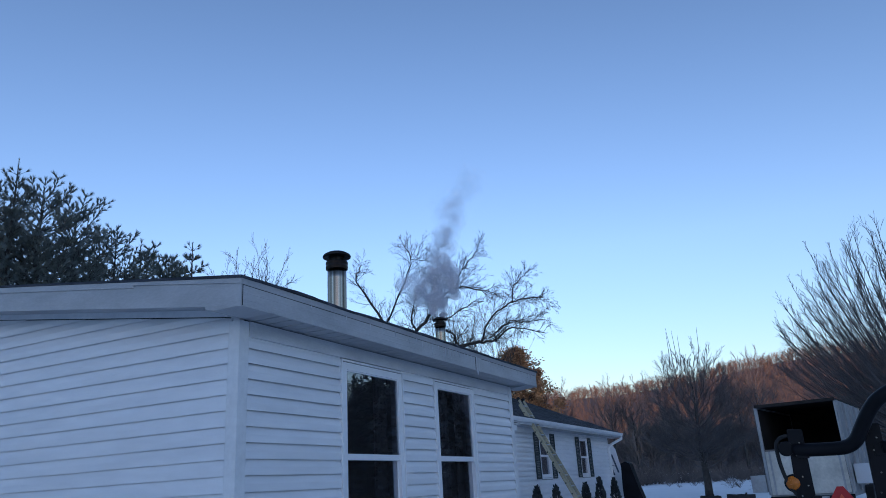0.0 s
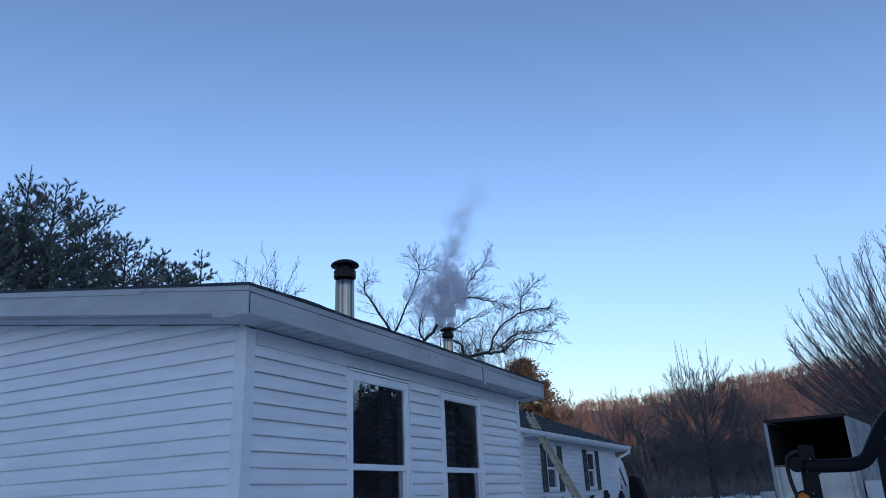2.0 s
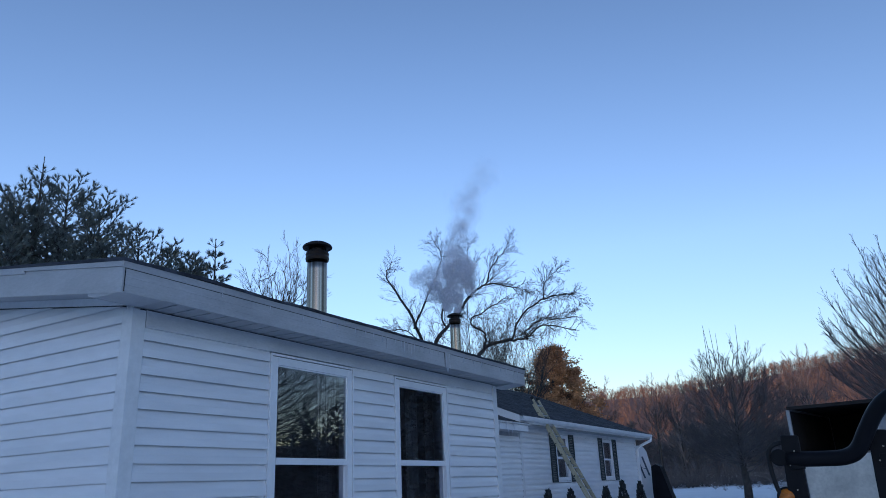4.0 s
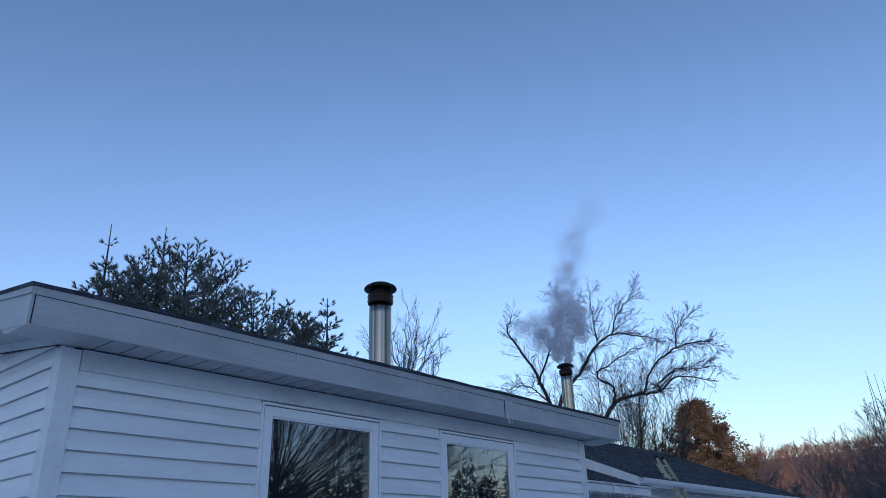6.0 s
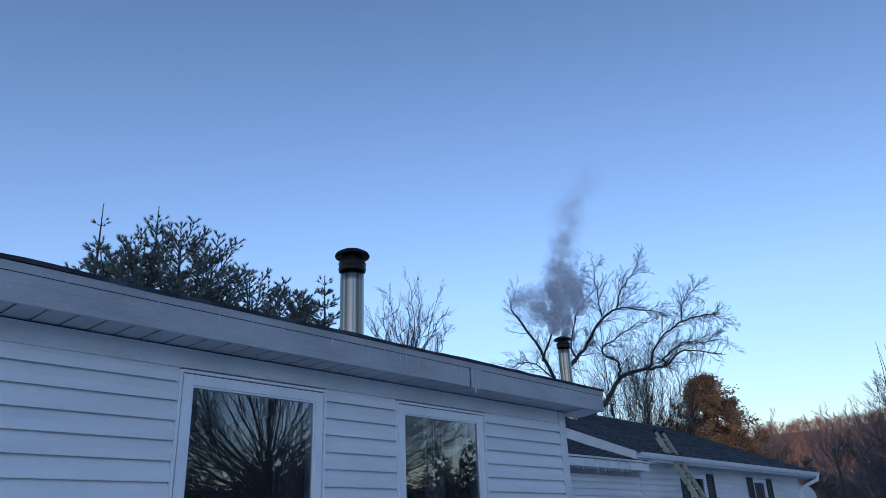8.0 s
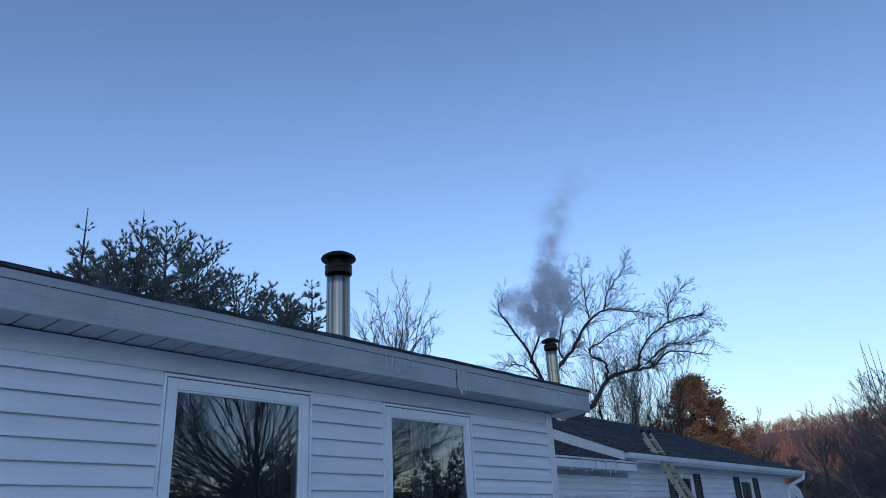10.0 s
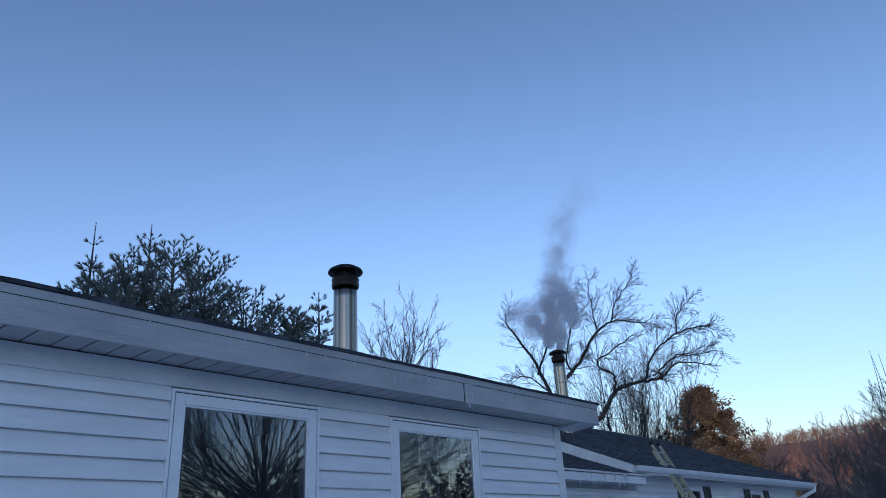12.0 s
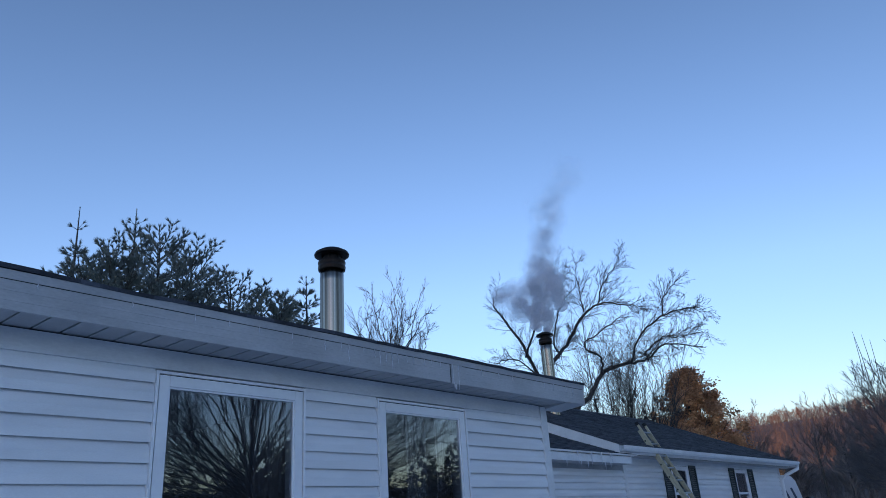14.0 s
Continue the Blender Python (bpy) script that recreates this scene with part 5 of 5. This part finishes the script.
camper()
g = Geo()
for i in range(7):
    y = 26.2 + i * 0.1
    k = noise.noise((y * 3, 0, 0)) * 0.03
    g.v += [(-3.22 + k, y, -0.02), (-3.24 + k, y, 0.9), (-3.20, y, 1.86 + k), (-3.02, y, 1.93 + k), (-2.86, y, 1.84), (-2.60 + k, y, 0.9), (-2.32 + k, y, -0.02)]
for i in range(6):
    for j in range(6):
        a = i * 7 + j
        g.f.append((a, a + 1, a + 8, a + 7))
g.f += [tuple(range(7))[::-1], tuple(range(42, 49))]
tagged(part("tarpaulin_cover", g, TARP, None, "black tarpaulin draped over a tall pile"), "", "tarpaulin")


# ---- box trailer with an open back ----
def trailer():
    t = thing("dump_trailer", "high-sided grey trailer with open dark back and white tailgate", "trailer", "")
    w, ln, z0, z1, zt = 2.06, 4.6, 0.62, 3.0, 1.77
    part("bed", Geo().box(-w / 2, w / 2, 0.02, ln, z0 - 0.1, z0), TRUCKG, t)
    for s in (-1, 1):
        x0, x1 = sorted((s * w / 2, s * (w / 2 - 0.05)))
        side = part("side_wall", Geo().box(x0, x1, 0.0, ln, z0, z1), TRUCKG, t, "grey steel side", bevel=0.008)
        # thin dark sheet on the inner face paints in the box's inside shade
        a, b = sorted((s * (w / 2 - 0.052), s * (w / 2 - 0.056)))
        part("shade_liner", Geo().box(a, b, 0.03, ln - 0.06, z0, z1 - 0.06), DARKIN, side, "near-black rust-brown sheet for the shade inside")
        for i in range(5):
            y = 0.05 + i * (ln - 0.15) / 4
            a, b = sorted((s * w / 2, s * (w / 2 + 0.05)))
            part("stake_rib", Geo().box(a, b, y, y + 0.08, z0, z1 - 0.02), TRUCKG, side)
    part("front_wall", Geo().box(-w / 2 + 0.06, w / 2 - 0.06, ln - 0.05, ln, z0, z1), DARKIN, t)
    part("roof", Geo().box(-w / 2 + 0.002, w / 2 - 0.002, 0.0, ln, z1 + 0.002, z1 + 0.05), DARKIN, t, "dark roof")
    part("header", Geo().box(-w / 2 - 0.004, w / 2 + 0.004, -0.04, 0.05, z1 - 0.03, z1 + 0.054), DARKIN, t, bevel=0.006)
    for x in (-w / 2 - 0.002, w / 2 - 0.05):
        part("rear_post", Geo().box(x + 0.008, x + 0.044, -0.035, -0.002, z0 - 0.08, z1 - 0.042), TRUCKG, t, "worn grey rear post", bevel=0.005)
    gate = part("tailgate", Geo().box(-w / 2 + 0.055, w / 2 - 0.055, -0.03, 0.015, z0, zt), TRUCKW, t, "grimy white tailgate", bevel=0.006)
    for x in (-w / 2 + 0.14, w / 2 - 0.2):
        part("hinge_strap", Geo().box(x, x + 0.05, -0.045, -0.031, z0, zt), TRUCKG, gate)
    part("top_rail", Geo().box(-w / 2 + 0.055, w / 2 - 0.055, -0.035, 0.02, zt + 0.002, zt + 0.05), BRUSH, gate, "worn wooden top rail")
    for s in (-1, 1):
        a, b = sorted((s * (w / 2 + 0.06), s * (w / 2 + 0.46)))
        part("tool_box", Geo().box(a, b, 0.3 if s > 0 else 0.0, 1.3, 0.82 if s > 0 else 0.7, 1.32 if s > 0 else 1.15), CAMPER if s > 0 else TRUCKG, t, bevel=0.015)
        for y in (2.3, 3.2):
            x = s * (w / 2 + 0.12)
            wh = part("wheel", Geo().tube([(x - 0.1, y, 0.36), (x + 0.1, y, 0.36)], [0.38, 0.38], 20), RUBBER, t)
            part("rim", Geo().tube([(x - 0.108, y, 0.36), (x + 0.108, y, 0.36)], [0.21, 0.21], 16), ALU, wh)
    part("bumper", Geo().box(-w / 2, w / 2, -0.06, 0.0, 0.46, 0.58), BLACKP, t, bevel=0.01)
    for y in (0.4, 4.2):
        part("prop_leg", Geo().box(-0.5, -0.42, y, y + 0.08, -0.02, 0.53), BLACKP, t)
    t.matrix_basis = pose(3.72, 18.1, land(3.7, 18) + 0.02, 0, 0, -9)


trailer()


# ---- compact tractor: folded roll bar, warning lamp, slow-vehicle sign ----
def tractor():
    t = thing("tractor", "black compact tractor back with folded roll bar and amber lamp", "tractor", "", (4.25, 4.3, land(4.2, 4.3)))
    for s in (-1, 1):
        x = 0.36 * s
        g = Geo().prism([(x - 0.10, 0.5), (x + 0.09, 0.5), (x + 0.08, 1.30), (x + 0.08, 1.71), (x + 0.07, 1.72), (x - 0.06, 1.73), (x - 0.07, 1.72), (x - 0.085, 1.30)], "y", -0.05, 0.06)
        post = part("roll_bar_post", g, BLACKP, t, "black steel roll bar post with bolts", bevel=0.006)
        for dx, z in ((-0.02, 1.46), (0.03, 1.58), (0.0, 1.24), (0.035, 1.15), (-0.04, 1.05)):
            part("bolt", Geo().tube([(x + dx, -0.05, z), (x + dx, -0.072, z)], [0.010, 0.009], 6), STEEL, post)
        part("hinge_plate", Geo().box(x - 0.015 * s, x + 0.13 * s, -0.058, -0.03, 1.40, 1.52) if s > 0 else Geo().box(x - 0.02, x + 0.1, -0.075, -0.052, 1.42, 1.54), BLACKP, post, bevel=0.004)
    hoop = spline([(-0.40, -0.02, 1.51), (-0.10, -0.07, 1.50), (0.08, -0.11, 1.505), (0.19, -0.16, 1.56), (0.28, -0.21, 1.70), (0.37, -0.26, 1.84), (0.48, -0.31, 1.95), (0.66, -0.35, 2.03), (0.88, -0.36, 2.05), (1.04, -0.33, 2.0), (1.13, -0.25, 1.88), (1.15, -0.15, 1.68), (1.0, -0.06, 1.53), (0.75, -0.03, 1.49), (0.42, -0.02, 1.48)], 7)
    part("roll_bar_hoop", Geo().tube(hoop, [0.070] * len(hoop), 14), BLACKP, t, "thick black folded hoop", smooth=True)
    wire = spline([(-0.34, -0.02, 1.64), (-0.46, -0.03, 1.66), (-0.55, -0.03, 1.60), (-0.56, -0.03, 1.45), (-0.53, -0.03, 1.25), (-0.46, -0.03, 1.08), (-0.38, -0.02, 1.0), (-0.30, 0.0, 0.92)], 6)
    part("hose_loop", Geo().tube(wire, [0.020] * len(wire), 8), RUBBER, t, "black hose loop", smooth=True)
    part("latch_knob", Geo().tube([(-0.47, -0.06, 1.53), (-0.47, 0.03, 1.53)], [0.078, 0.078], 18), BLACKP, t, bevel=0.01)
    part("latch_arm", Geo().box(-0.47, -0.38, -0.02, 0.02, 1.50, 1.56), BLACKP, t)
    lamp = part("warning_lamp", Geo().tube([(-0.46, -0.02, 1.18), (-0.46, 0.05, 1.18)], [0.092, 0.085], 24), BLACKP, t)
    part("lens", Geo().turned(0, 0, [(0.074, 0.0), (0.074, 0.016), (0.064, 0.02), (0.060, 0.034), (0.034, 0.036), (0.026, 0.048), (0.004, 0.05)], 24), AMBER, lamp, "amber lens", smooth=True).matrix_basis = pose(-0.46, -0.022, 1.18, 90, 0, 0)
    part("lamp_bracket", Geo().box(-0.45, -0.30, 0.04, 0.06, 1.06, 1.11), BLACKP, t)
    sign = part("slow_vehicle_sign", Geo().prism([(-0.26, 0.76), (0.18, 0.76), (0.20, 0.80), (-0.01, 1.13), (-0.07, 1.13), (-0.28, 0.80)], "y", -0.14, -0.135), RED, t, "red slow-vehicle triangle")
    part("reflector", Geo().prism([(-0.18, 0.82), (0.10, 0.82), (-0.04, 1.06)], "y", -0.145, -0.141), REDOR, sign)
    box = part("valve_block", Geo().box(-0.30, -0.10, -0.10, 0.05, 0.85, 1.05), BLACKP, t, bevel=0.02)
    for z in (0.96, 1.01):
        part("label_plate", Geo().box(-0.22, -0.15, -0.104, -0.101, z, z + 0.03), TRUCKG, box)
    part("rear_housing", Geo().box(-0.22, 0.22, 0.0, 0.7, 0.35, 0.74), BLACKP, t, bevel=0.03)
    part("hood", Geo().box(-0.3, 0.3, 0.9, 2.0, 0.45, 0.90), BLACKP, t, bevel=0.06)
    part("seat", Geo().box(-0.2, 0.2, 0.25, 0.7, 0.74, 0.84), RUBBER, t, bevel=0.03)
    for s in (-1, 1):
        part("fender", Geo().box(*sorted((0.26 * s, 0.52 * s)), 0.0, 0.75, 0.76, 0.80), BLACKP, t, bevel=0.01)
        for y, rad, wd in ((0.35, 0.46, 0.14), (1.75, 0.28, 0.10)):
            x = 0.46 * s
            wh = part("wheel", Geo().tube([(x - wd, y, rad - 0.02), (x - wd * 0.6, y, rad - 0.02), (x + wd * 0.6, y, rad - 0.02), (x + wd, y, rad - 0.02)], [rad * 0.86, rad, rad, rad * 0.86], 24), RUBBER, t)
            part("rim", Geo().tube([(x - wd - 0.005, y, rad - 0.02), (x + wd + 0.005, y, rad - 0.02)], [rad * 0.5, rad * 0.5], 18), TRUCKG, wh)


tractor()


# ---- logs lying in the snow by the field tree ----
def fallen_log(x, y, length, rad, turn, seed):
    r = random.Random(seed)
    t = thing("log", "dark wet log lying in the snow below the field tree", "log", "logs in the snow", (x, y, land(x, y)))
    n = 8
    pts = [(-length / 2 + length * i / n, r.gauss(0, 0.02), rad * 0.8 + r.gauss(0, 0.012)) for i in range(n + 1)]
    part("bark", Geo().tube(pts, [rad * (1 - 0.25 * i / n) * r.uniform(0.94, 1.06) for i in range(n + 1)], 12), TWIG, t, "", smooth=True)
    part("branch_stub", Geo().tube([(length * 0.15, 0, rad), (length * 0.2, -0.05, rad * 2.1)], [rad * 0.3, rad * 0.22], 7), TWIG, t)
    t.matrix_basis = pose(x, y, land(x, y), 0, 0, turn)


fallen_log(0.35, 35.0, 1.3, 0.15, 12, 3)
fallen_log(-1.1, 35.3, 1.0, 0.14, -20, 4)
